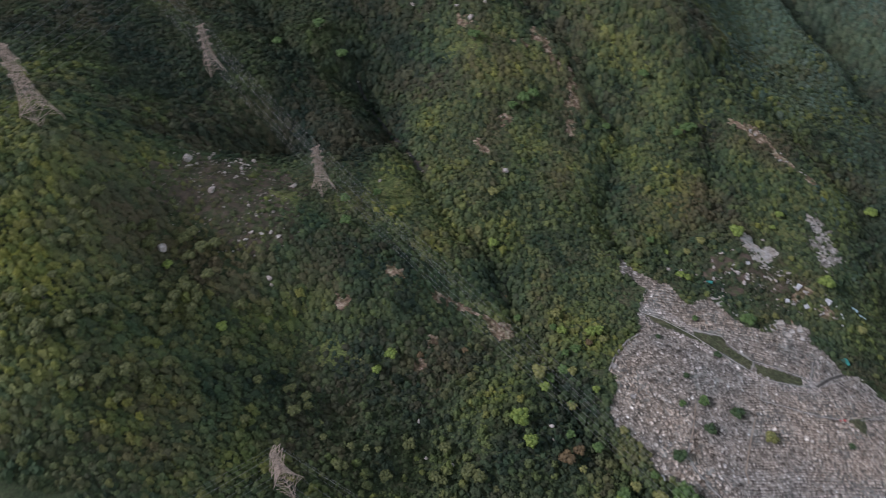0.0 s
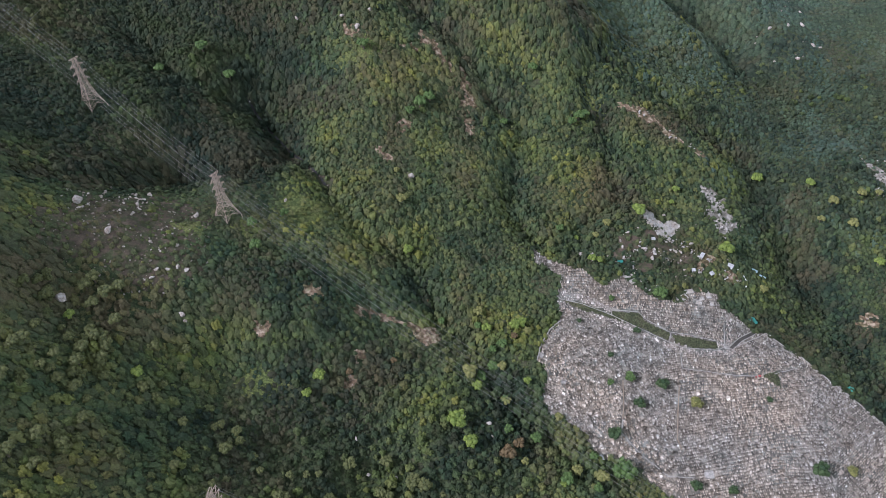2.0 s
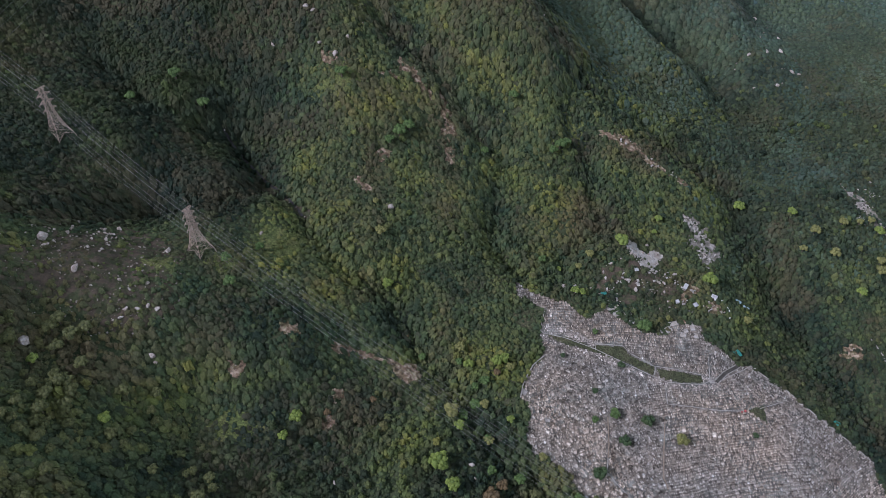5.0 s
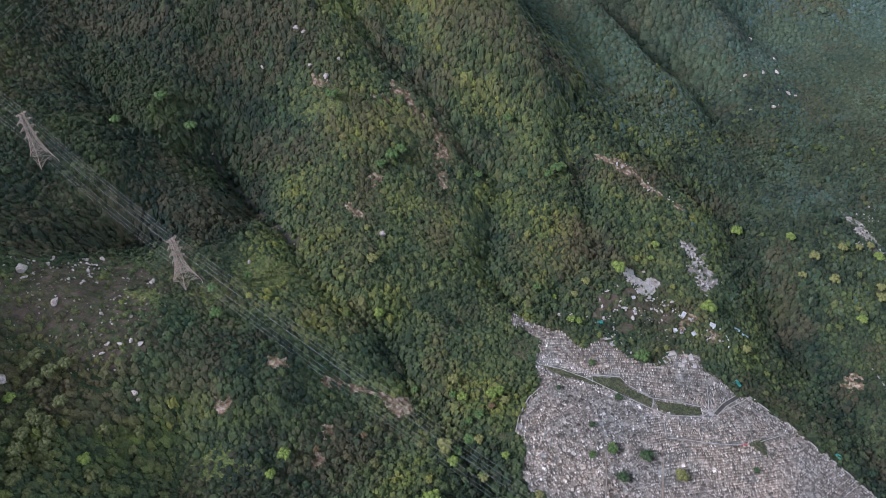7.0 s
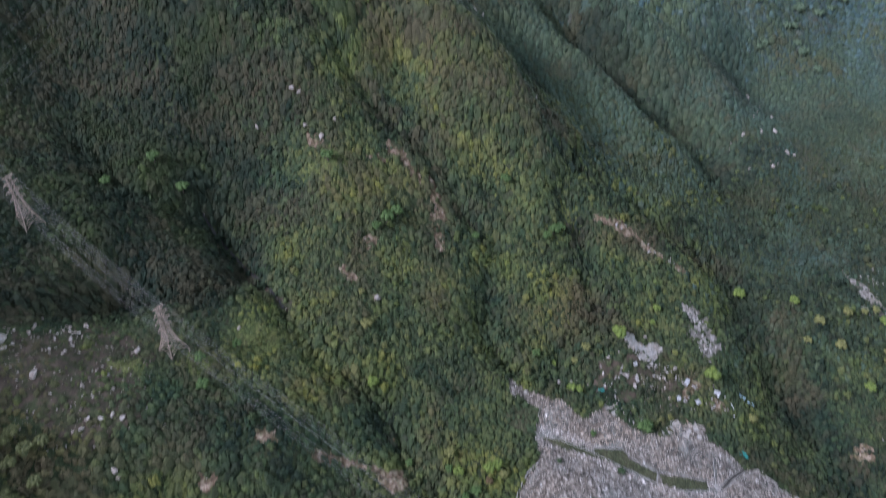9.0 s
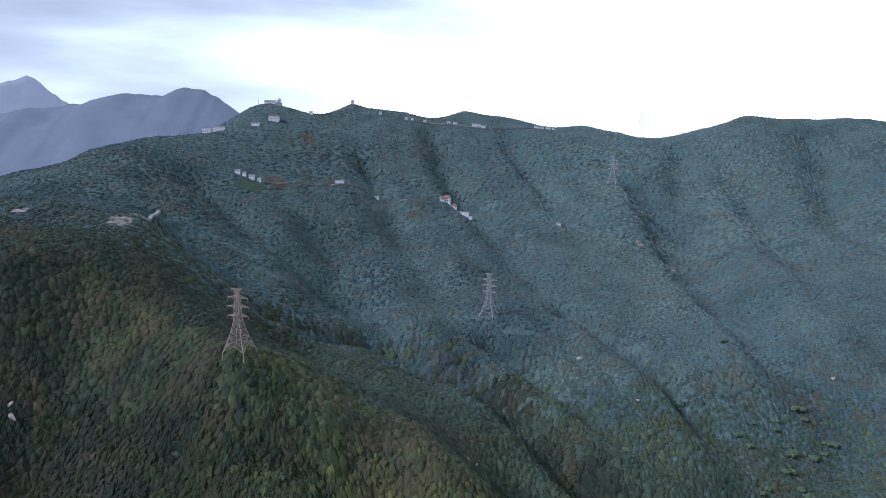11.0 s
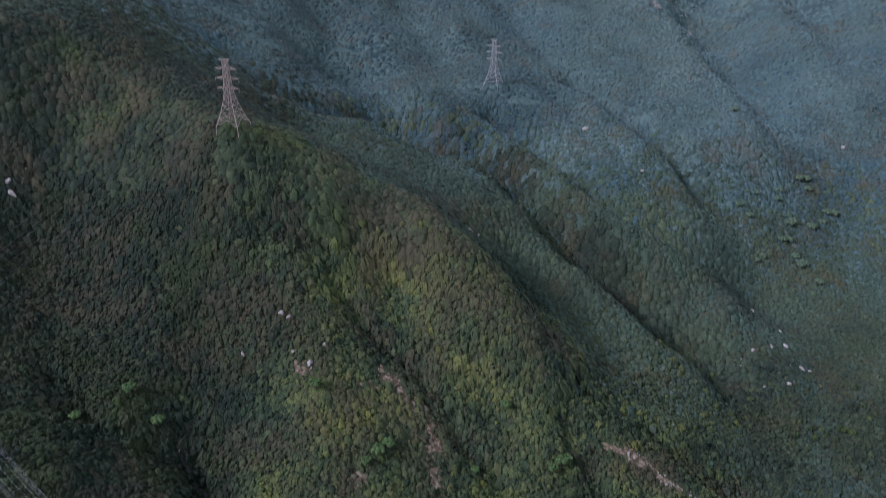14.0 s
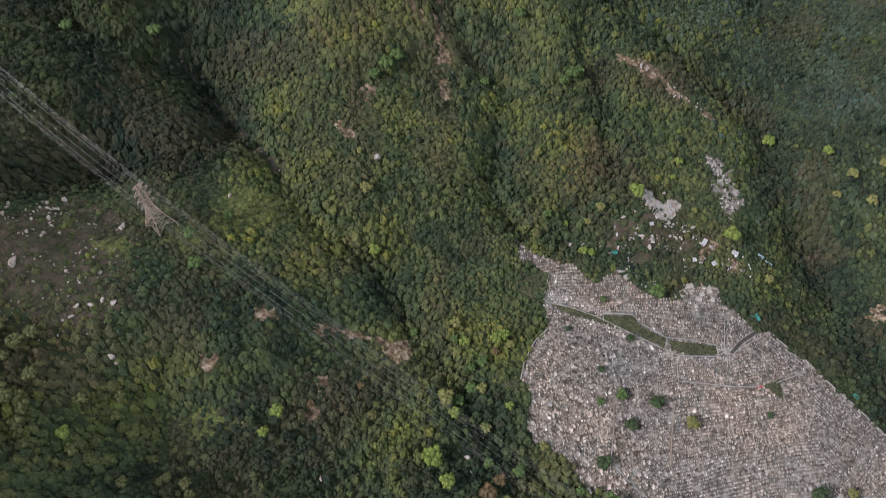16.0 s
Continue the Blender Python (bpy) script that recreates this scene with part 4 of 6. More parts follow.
# ---------------------------------------------------------------- pylons and their lines
def pylon(x, y, z, tall, turn, steel, label, sunk=7.0, splay=0.165, waist_at=0.5, arms=1.0):
    """A double-circuit lattice pylon: four splayed legs, a narrow neck, three pairs of arms and a T-shaped top."""
    thing = new("pylon")
    thing.matrix_basis = pose(x, y, z, 0, 0, turn)
    tagged(thing, label, "pylon", "pylons of the power lines")
    h = tall
    foot, waist, neck = splay * h, 0.052 * h, 0.030 * h
    low, up = waist_at / 0.6, lambda f: waist_at + (1 - waist_at) * (f - 0.6) / 0.4
    levels = [(-sunk, foot * 1.03), (0.0, foot), (0.13 * low * h, 0.8 * foot), (0.26 * low * h, 0.61 * foot), (0.38 * low * h, 0.3 * foot + 0.032 * h), (0.50 * low * h, 0.065 * h), (waist_at * h, waist)]
    levels += [(up(f) * h, wide * h) for f, wide in ((0.68, 0.045), (0.76, 0.040), (0.84, 0.036), (0.92, 0.032))] + [(0.985 * h, neck)]
    corners = ((-1, -1), (1, -1), (1, 1), (-1, 1))
    at = lambda k, c: Vector((corners[c][0] * levels[k][1], corners[c][1] * levels[k][1], levels[k][0]))
    thick, thin = 0.0078 * h, 0.0038 * h
    for c in range(4):
        bm = bmesh.new()
        rings = []
        for k in range(len(levels)):
            w, p = (thick if k < 6 else thick * 0.8) / 2, at(k, c)
            rings.append([bm.verts.new(p + Vector((i * w, j * w, 0))) for i, j in corners])
        for p, q in zip(rings, rings[1:]):
            for k in range(4):
                bm.faces.new((p[k], p[(k + 1) % 4], q[(k + 1) % 4], q[k]))
        part("leg", bm, steel, thing)
    for c in range(4):
        d = (c + 1) % 4
        bm = bmesh.new()
        # arched foot, then crosses
        crown_mid = (at(2, c) + at(2, d)) / 2
        strut(bm, at(1, c).lerp(at(2, c), 0.1), crown_mid, thin)
        strut(bm, at(1, d).lerp(at(2, d), 0.1), crown_mid, thin)
        strut(bm, at(2, c), at(2, d), thin)
        for f in (0.35, 0.65):
            strut(bm, at(1, c).lerp(at(2, c), f), at(1, c).lerp(at(2, c), 0.1).lerp(crown_mid, f + 0.1), thin * 0.8)
            strut(bm, at(1, d).lerp(at(2, d), f), at(1, d).lerp(at(2, d), 0.1).lerp(crown_mid, f + 0.1), thin * 0.8)
        for k in range(2, len(levels) - 1):
            strut(bm, at(k, c), at(k + 1, d), thin)
            strut(bm, at(k, d), at(k + 1, c), thin)
            strut(bm, at(k + 1, c), at(k + 1, d), thin)
        part("bracing", bm, steel, thing)
    tips = []
    for zc, reach in ((up(0.645), 0.185), (up(0.765), 0.198), (up(0.88), 0.182)):
        for s in (-1, 1):
            bm = bmesh.new()
            tip = Vector((s * arms * reach * h, 0, zc * h + 0.008 * h))
            w = 0.042 * h
            for q in (-1, 1):
                lower, upper = Vector((s * w, q * w, zc * h)), Vector((s * w * 0.9, q * w * 0.9, (zc + 0.04) * h))
                strut(bm, lower, tip, thin)
                strut(bm, upper, tip, thin)
                for f in (0.3, 0.6):
                    strut(bm, lower.lerp(tip, f), upper.lerp(tip, f), thin * 0.8)
                    strut(bm, upper.lerp(tip, f - 0.3), lower.lerp(tip, f), thin * 0.8)
            for f in (0.0, 0.33, 0.66):
                strut(bm, Vector((s * w, -w, zc * h)).lerp(tip, f), Vector((s * w, w, zc * h)).lerp(tip, f), thin * 0.8)
            arm = part("crossarm", bm, steel, thing)
            bm = bmesh.new()
            for k in range(7):
                rod(bm, tip - Vector((0, 0, 0.004 * h + 0.0062 * h * k)), tip - Vector((0, 0, 0.008 * h + 0.0062 * h * k)), 0.0045 * h, 0.0030 * h)
            part("insulator", bm, M_INSULATOR, arm, "brown porcelain insulator string")
            tips.append(tip - Vector((0, 0, 0.048 * h)))
    bm = bmesh.new()
    top = 1.0 * h
    for s in (-1, 1):
        for q in (-1, 1):
            strut(bm, (s * neck, q * neck, 0.965 * h), (s * 0.09 * h, q * 0.012 * h, top), thin)
            strut(bm, (0, q * neck, 0.985 * h), (s * 0.09 * h, q * 0.012 * h, top), thin)
        strut(bm, (s * 0.09 * h, -0.012 * h, top), (s * 0.09 * h, 0.012 * h, top), thin)
        tips.append(Vector((s * 0.09 * h, 0, top)))
    for q in (-1, 1):
        strut(bm, (-0.09 * h, q * 0.012 * h, top), (0.09 * h, q * 0.012 * h, top), thin)
    part("earth_wire_arm", bm, steel, thing)
    m = thing.matrix_basis
    return [m @ t for t in tips]


def wire(a, b, sag, r, label="thin sagging aluminium conductor"):
    """A hanging cable between two points."""
    bm = bmesh.new()
    n = 18
    pts = [Vector(a).lerp(Vector(b), k / n) - Vector((0, 0, sag * 4 * (k / n) * (1 - k / n))) for k in range(n + 1)]
    d = (pts[-1] - pts[0]).normalized()
    side = d.cross(Vector((0, 0, 1))).normalized() * r
    up = side.cross(d).normalized() * r
    rings = [[bm.verts.new(p + side * math.cos(q) + up * math.sin(q)) for q in (0, 2.094, 4.189)] for p in pts]
    for p, q in zip(rings, rings[1:]):
        for k in range(3):
            bm.faces.new((p[k], p[(k + 1) % 3], q[(k + 1) % 3], q[k]))
    return tagged(part("power_cable", bm, M_WIRE), label, "cable", "cables of the power lines")


def span(a, b, sag, r=0.042):
    for p, q in zip(a, b):
        wire(p, q, sag * 0.8 if p is a[-1] or p is a[-2] else sag, r)


def heading(p, q):
    """The turn of a pylon whose line runs from p to q."""
    return math.degrees(math.atan2(q[1] - p[1], q[0] - p[0])) - 90


P2, P1, P3, P4, P5, P6 = (-184, 283), (-300, 365), (-184, 619), (63, 1042), (410, 1811), (597, 2290)
P0, P7 = (-149, 77), (-338, 219)
LINK = "grey-pink lattice power pylon in scrub on "
tips2 = pylon(*P2, ground(*P2) + 2, 41, heading(P1, (60, 120)), M_STEEL, LINK + "the boulder hill", arms=0.68)
tips1 = pylon(*P1, ground(*P1), 42, heading(P1, P2), M_STEEL, LINK + "the slope behind the gully", arms=0.68)
tips3 = pylon(*P3, ground(*P3) + 3, 56, heading((-330, 330), P4) + 12, M_STEEL, "tall pinkish lattice power pylon on the spur's crest", splay=0.185)
tips4 = pylon(*P4, 326, 62, heading(P3, P5), M_STEEL_GREY, "tall grey lattice power pylon on the wooded mountain spur", splay=0.175)
tips5 = pylon(*P5, ground(*P5), 68, heading(P4, P6), M_STEEL_GREY, "far grey lattice power pylon on the mountain slope")
tips6 = pylon(*P6, ground(*P6) + 4, 70, heading(P5, P6), M_STEEL_GREY, "grey lattice power pylon on the skyline saddle")
tips7 = pylon(*P7, ground(*P7), 55, heading(P7, P3) + 8, M_STEEL, "large grey-pink lattice power pylon on the high western slope")
tips0 = pylon(*P0, ground(*P0), 47, heading((-260, 60), (40, 60)), M_STEEL, "grey-pink lattice power pylon among trees below the hill")
away = lambda tips, dx, dy, dz: [t + Vector((dx, dy, dz)) for t in tips]
span(tips1, tips2, 5)
span(tips2, away(tips2, 420, -270, -85), 10)
span(away(tips1, -170, 120, 60), tips1, 6)
span(tips7, tips3, 14, 0.04)
span(tips3, tips4, 22, 0.05)
span(tips4, tips5, 40, 0.07)
span(tips5, tips6, 25, 0.08)
span(away(tips7, -150, -200, 10), tips7, 8, 0.04)
span(away(tips0, -170, -165, 10), tips0, 7)
span(tips0, away(tips0, 260, -70, -60), 12)


# ---------------------------------------------------------------- the burial ground
def stone_meshes():
    """Four kinds of grave, each a slab, a headstone and a low rim; the rim is bowed on some."""
    kinds = []
    for wide, deep, head, rim, bowed in ((0.8, 1.5, 0.95, 0.25, False), (1.0, 1.6, 0.75, 0.45, True), (0.7, 1.3, 1.15, 0.2, False), (1.25, 1.7, 1.0, 0.6, True)):
        slab, stone, wall = bmesh.new(), bmesh.new(), bmesh.new()
        box(slab, -wide / 2, -deep / 2, -0.7, wide / 2, deep / 2, 0.16, 0.03)
        box(stone, -wide * 0.36, deep / 2 - 0.42, 0.15, wide * 0.36, deep / 2 - 0.16, head, 0.05)
        if bowed:
            # a horseshoe wall round the head
            rings = []
            for k in range(6):
                a = math.pi * (-0.12 + 1.24 * k / 5)
                c, s = math.cos(a), math.sin(a)
                rings.append([wall.verts.new((c * r, deep * 0.18 + s * r * 1.05, z)) for r, z in ((wide * 0.56, -0.6), (wide * 0.56, 0.16 + rim), (wide * 0.72, 0.16 + rim), (wide * 0.72, -0.6))])
            for p, q in zip(rings, rings[1:]):
                for k in range(3):
                    wall.faces.new((p[k + 1], p[k], q[k], q[k + 1]))
        else:
            box(wall, -wide / 2 - 0.16, deep / 2 - 0.14, -0.7, wide / 2 + 0.16, deep / 2 + 0.12, 0.16 + rim, 0.02)
        out = []
        for name, bm in (("slab", slab), ("headstone", stone), ("rim", wall)):
            me = bpy.data.meshes.new(name)
            bm.to_mesh(me)
            bm.free()
            me.materials.append(M_GRAVE_ONE)
            out.append(me)
        kinds.append(out)
    return kinds


def grave_plan():
    """Places and headings of the graves: rows across the slope, in blocks that differ in heading."""
    rng = np.random.RandomState(5)
    out = []
    blocks = [(0.10, lambda x, y: (y > line_y(x)) & (x < 200)), (-0.55, lambda x, y: (x > 200) & (y > 262 - 0.55 * (x - 200))),
              (-0.95, lambda x, y: (x > 252) & (y <= 262 - 0.55 * (x - 200))), (0.22, lambda x, y: (x <= 252) & (x > 140) & ~((y > line_y(x)) & (x < 200)) & ~((x > 200) & (y > 262 - 0.55 * (x - 200)))),
              (0.5, lambda x, y: (x <= 140) & (y <= line_y(x)))]
    for turn, where in blocks:
        u, v = np.meshgrid(np.arange(-200, 200, 1.36), np.arange(-200, 200, 2.1))
        u, v = u.ravel(), v.ravel()
        loose = 1.3 if turn == 0.5 else 0.5
        u = u + (rng.rand(len(u)) - 0.5) * 0.8 * loose + 3 * smooth_noise(u, v, 30, 41)
        v = v + (rng.rand(len(v)) - 0.5) * 1.2 * loose + 3 * smooth_noise(u, v, 25, 42)
        x = 180 + u * math.cos(turn) - v * math.sin(turn)
        y = 210 + u * math.sin(turn) + v * math.cos(turn)
        k = inside(x + smooth_noise(x, y, 6, 43), y + smooth_noise(x, y, 6, 44), BURIAL_GROUND) & where(x, y) & (rng.rand(len(x)) < 0.93)
        for area in (LAWN_WEST, LAWN_EAST, LAWN_WEDGE):
            k &= ~inside(x, y, area)
        for line in PATHS + CLAY_PATHS:
            k &= near_line(x, y, line) > 1.3
        k &= near_line(x, y, DRAIN) > 2.0
        for bx, by, br in BUSHES:
            k &= np.hypot(x - bx, y - by) > br * 0.8
        for bx, by, ba, bb in PALE_SLABS:
            k &= (np.abs(x - bx) > ba * 0.5) | (np.abs(y - by) > bb * 0.5)
        x, y = x[k], y[k]
        out.append(np.c_[x, y, np.full(len(x), turn) + (rng.rand(len(x)) - 0.5) * (1.0 if turn == 0.5 else 0.25), rng.randint(0, 4, len(x)), (0.72 + 0.45 * rng.rand(len(x))) * np.where(rng.rand(len(x)) < (0.10 if turn == 0.5 else 0.02), 1.9, 1.0)])
    return np.concatenate(out)


def line_y(x):
    return np.interp(x, [60, 83, 100, 124, 148, 170, 200], [272, 271, 265, 257, 247, 243, 247])


PALE_SLABS = [(127, 298, 6, 4), (169, 290, 6, 5), (184, 291, 4.5, 3.5), (192, 288, 4, 4.5), (139, 293, 4.5, 4), (48, 220, 4, 4), (64, 200, 3.4, 3), (91, 172, 3.4, 2), (154, 292, 3.5, 3), (58, 306, 3.2, 2.6),
              (162, 141, 7, 6), (196, 247, 5, 4), (121, 303, 9, 5), (174, 296, 8, 4), (190, 296, 4, 8), (146, 295, 5, 3), (180, 287, 7, 4), (161, 286, 5, 3)]


def build_graves():
    kinds, plan = stone_meshes(), grave_plan()
    z = ground(plan[:, 0], plan[:, 1])
    # the three hundred along the grassy strips stand singly
    close = np.argsort(np.abs(plan[:, 1] - line_y(plan[:, 0])) + np.maximum(0, plan[:, 0] - 200) * 2)
    single = set(close[:300].tolist())
    made = {}
    verts, quads, tones, base = [], [], [], 0
    pick = np.random.RandomState(61)
    flat = []
    for slab, stone, wall in kinds:
        v, f = [], []
        for me in (slab, stone, wall):
            n = sum(len(p) for p in v)
            v.append(np.array([q.co[:] for q in me.vertices]))
            f.append(np.array([p.vertices[:] for p in me.polygons if p.normal.z > -0.9]) + n)
        flat.append((np.concatenate(v), np.concatenate(f)))
    for k in range(len(plan)):
        gx, gy, turn, kind, size = plan[k]
        kind = int(kind)
        m = Matrix.Translation((gx, gy, z[k])) @ Matrix.Rotation(turn, 4, "Z") @ Matrix.Diagonal((size, size, size, 1))
        if k in single:
            if kind in made:
                g = copy_thing(made[kind], m)
                g.matrix_basis = m
            else:
                g = made[kind] = new("grave")
                g.matrix_basis = m
                tagged(g, "small grey granite grave with a headstone and low rim", "grave", "graves of the hillside cemetery")
                for name, me in zip(("slab", "headstone", "rim"), kinds[kind]):
                    child(name, me, g)
            continue
        v, f = flat[kind]
        c, s = math.cos(turn) * size, math.sin(turn) * size
        w = np.empty_like(v)
        w[:, 0], w[:, 1], w[:, 2] = v[:, 0] * c - v[:, 1] * s + gx, v[:, 0] * s + v[:, 1] * c + gy, v[:, 2] * size + z[k]
        verts.append(w)
        quads.append(f + base)
        own = 0.14 + 0.66 * pick.rand() + 0.10 * (gx < 110) * (gy < 215) + (0.3 * pick.rand() if pick.rand() < 0.12 else 0)
        tones.append(np.repeat(np.clip(own + (pick.rand(len(v) // 8) - 0.5) * 0.35, 0, 1), 8))
        base += len(v)
    me = mesh_of("grave_rows", np.concatenate(verts), np.concatenate(quads), M_GRAVE)
    me.attributes.new("tone", "FLOAT", "POINT").data.foreach_set("value", np.concatenate(tones).astype(np.float32))
    ob = new("grave_rows", me)
    tagged(ob, "thousands of close-set grey and buff granite graves in rows", "graves", kind="stuff")


def build_burial_ground():
    patch_on_ground("burial_terrace", BURIAL_GROUND, 0.10, M_TERRACE, "dusty grey-brown terraced ground between the graves", "ground", 1.6, 0.8)
    for area, label in ((LAWN_WEST, "narrow curving strip of short green turf"), (LAWN_EAST, "curved green turf plot edged with concrete"), (LAWN_WEDGE, "small wedge of green turf between paths")):
        patch_on_ground("lawn", area, 0.22, M_LAWN, label, "lawn", 1.0, 0.5)
    for line in PATHS:
        ribbon("cemetery_path", line, 0.6, 0.24, M_CONCRETE, "narrow worn concrete path between the graves", "path")
    for line in CLAY_PATHS:
        ribbon("clay_path", line, 0.8, 0.26, M_CLAY, "ochre clay path between the graves", "path")
    ribbon("drain", DRAIN, 2.4, 0.28, M_DRAIN, "dark concrete storm drain", "drain")
    for s in (-1.7, 1.7):
        ribbon("drain_kerb", [(px - 0.7 * s, py + 0.7 * s) for px, py in DRAIN], 0.5, 0.5, M_CONCRETE, "pale concrete kerb of the storm drain", "kerb", 0.7)
    ribbon("boundary_wall", [(45, 215), (48, 228), (56, 243), (65, 252)], 0.7, 1.2, M_CONCRETE, "low stained concrete boundary wall of the cemetery", "wall", 2.2)
    ribbon("boundary_wall", [(234, 268), (248, 254), (258, 246), (274, 226), (291, 209), (308, 191)], 0.6, 0.8, M_CONCRETE, "low stained concrete boundary wall of the cemetery", "wall", 1.8)
    rng = np.random.RandomState(8)
    for x, y, a, b in PALE_SLABS:
        bm = bmesh.new()
        z = ground(x, y)
        box(bm, -a / 2, -b / 2, -1.5, a / 2, b / 2, 0.45, 0.12)
        box(bm, -a / 2 + 0.5, b / 2 - 0.7, 0.44, a / 2 - 0.5, b / 2 - 0.2, 1.3, 0.05)
        ob = part("family_tomb", bm, M_SCAR if y > 283 else M_CONCRETE)
        ob.matrix_basis = pose(x, y, z, 0, 0, rng.uniform(-35, 35))
        tagged(ob, "larger pale concrete family tomb platform with a back wall", "tomb", "family tombs")
    build_graves()


build_burial_ground()


# ---------------------------------------------------------------- single trees and bushes
def leaf_ball(rng, centre, radius, sprays, leaf):
    """Sprays of leaves round a centre: corners and three-cornered blades."""
    v, t = [], []
    for k in range(sprays):
        u = 1 - 1.5 * (k + 0.5) / sprays
        phi, th = math.acos(u), 2.39996 * k + 0.8 * rng.rand()
        out = np.array([math.sin(phi) * math.cos(th), math.sin(phi) * math.sin(th), math.cos(phi) * 0.85])
        n = out + rng.randn(3) * 0.5
        n /= np.linalg.norm(n)
        p = np.cross(n, rng.randn(3))
        p /= np.linalg.norm(p)
        q = np.cross(n, p)
        c = np.array(centre) + out * radius * (0.75 + 0.35 * rng.rand())
        s = leaf * (0.7 + 0.6 * rng.rand())
        i = len(v)
        v += [c + s * (p * math.cos(a) + q * math.sin(a)) for a in (0.0, 2.1, 4.2)]
        t.append((i, i + 1, i + 2))
    return v, t


def tree_kind(seed, radius, tall, clumps, squat=0.8):
    """Meshes of a tree's trunk with limbs and of its crown: clumps of leaf sprays on the limbs' ends."""
    rng = np.random.RandomState(seed)
    bm = bmesh.new()
    fork = Vector((0, 0, tall * 0.45))
    rod(bm, (0, 0, -0.8), fork, 0.07 * radius + 0.05, 0.045 * radius + 0.03, 7)
    verts, tris = [], []
    for k in range(clumps):
        a = 2.39996 * k + rng.rand() * 0.6
        d = radius * 0.68 * math.sqrt((k + 0.3) / clumps)
        c = Vector((d * math.cos(a), d * math.sin(a), tall * (0.86 - 0.32 * squat * (d / radius) ** 2 + 0.1 * rng.rand())))
        rod(bm, fork - Vector((0, 0, 0.15 * tall * rng.rand())), c, 0.03 * radius + 0.02, 0.015, 5)
        lobe = radius * (0.28 + 0.14 * rng.rand())
        heap, sides = crown_shape(rng, 6, 0, 0)
        for v, t in (leaf_ball(rng, c, lobe, 46, 0.085), (list(heap * lobe + np.array(c)), sides)):
            tris += [tuple(i + len(verts) for i in q) for q in t]
            verts += list(v)
    trunk = bpy.data.meshes.new("trunk")
    bm.to_mesh(trunk)
    bm.free()
    trunk.materials.append(M_BARK)
    return trunk, np.array(verts), np.array(tris)


KINDS = [tree_kind(s, 1.0, 1.55, 11) for s in (1, 2, 3, 4)] + [tree_kind(s, 1.0, 1.0, 9, 0.6) for s in (5, 6)]
CROWNS = {}


def tree(name, x, y, radius, material, label, kind, group, turn=0.0, sunk=0.0):
    """A tree or bush of that crown radius, grown from one of a few kinds."""
    trunk, v, t = KINDS[kind]
    if (kind, material.name) not in CROWNS:
        CROWNS[kind, material.name] = mesh_of("crown", v, t, material, True)
    thing = new(name)
    thing.matrix_basis = Matrix.Translation((x, y, ground(x, y) - sunk)) @ Matrix.Rotation(turn, 4, "Z") @ Matrix.Diagonal((1.15 * radius, 1.15 * radius, 1.15 * radius, 1))
    tagged(thing, label, "bush" if name == "bush" else "tree", group)
    child("trunk", trunk, thing)
    child("crown", CROWNS[kind, material.name], thing)


LIME_TREES = [(137, 362, 6.0), (175, 395, 3.4), (170, 382, 2.4), (94, 313, 3.4), (100, 313, 3.0), (210, 336, 6.2), (261, 433, 5.6), (-55, 295, 4.4), (301, 415, 4.2), (376, 398, 4.6), (83, 338, 2.6), (345, 339, 4.6),
              (-13, 161, 7.0), (-3, 147, 5.2), (-109, 183, 4.6), (-117, 171, 3.6), (-214, 154, 4.0), (-254, 176, 3.6)]
YELLOW_TREES = [(109, 348, 3.8), (-62, 336, 4.4), (304, 379, 3.6), (316, 393, 4.8), (329, 373, 4.8), (343, 403, 4.4), (360, 406, 3.2), (371, 408, 3.6), (-5, 200, 5.6), (241, 309, 3.8), (372, 371, 4.0), (99, 337, 3.0), (-68, 364, 2.6),
                (369, 360, 5.0), (33, 245, 3.4), (59, 172, 3.0)]
GREEN_TREES = [(481, 956, 7.5), (488, 941, 6.5), (511, 902, 8.0), (494, 893, 6.0), (443, 879, 7.0), (476, 884, 8.0), (421, 845, 7.0), (434, 808, 8.5), (402, 903, 5.5), (437, 912, 6.0), (383, 863, 6.0), (376, 805, 5.5), (445, 780, 6.0), (431, 821, 6.0), (-237, 447, 5.2), (-215, 434, 5.4), (-52, 428, 6.2), (-44, 437, 5.0), (-60, 420, 4.4), (48, 488, 4.6), (-268, 422, 4.6), (22, 441, 3.8), (-27, 247, 3.0), (19, 224, 3.8), (-159, 258, 4.4), (-166, 278, 4.0), (-101, 462, 5.0),
               (90, 451, 5.0), (-148, 300, 3.6), (69, 341, 3.4), (492, 959, 8.0), (386, 812, 6.0), (502, 906, 7.0), (372, 876, 5.5), (406, 1032, 7.0), (96, 455, 4.2), (84, 446, 4.0), (200, 756, 6.0), (451, 886, 7.5), (430, 847, 7.5), (442, 924, 6.5)]
OLIVE_TREES = []
RUST_TREES = [(22, 142, 5.4), (30, 150, 4.0), (-90, 190, 2.6), (-60, 205, 2.4), (-40, 262, 2.4), (28, 232, 2.8)]
MIX = np.random.RandomState(17)
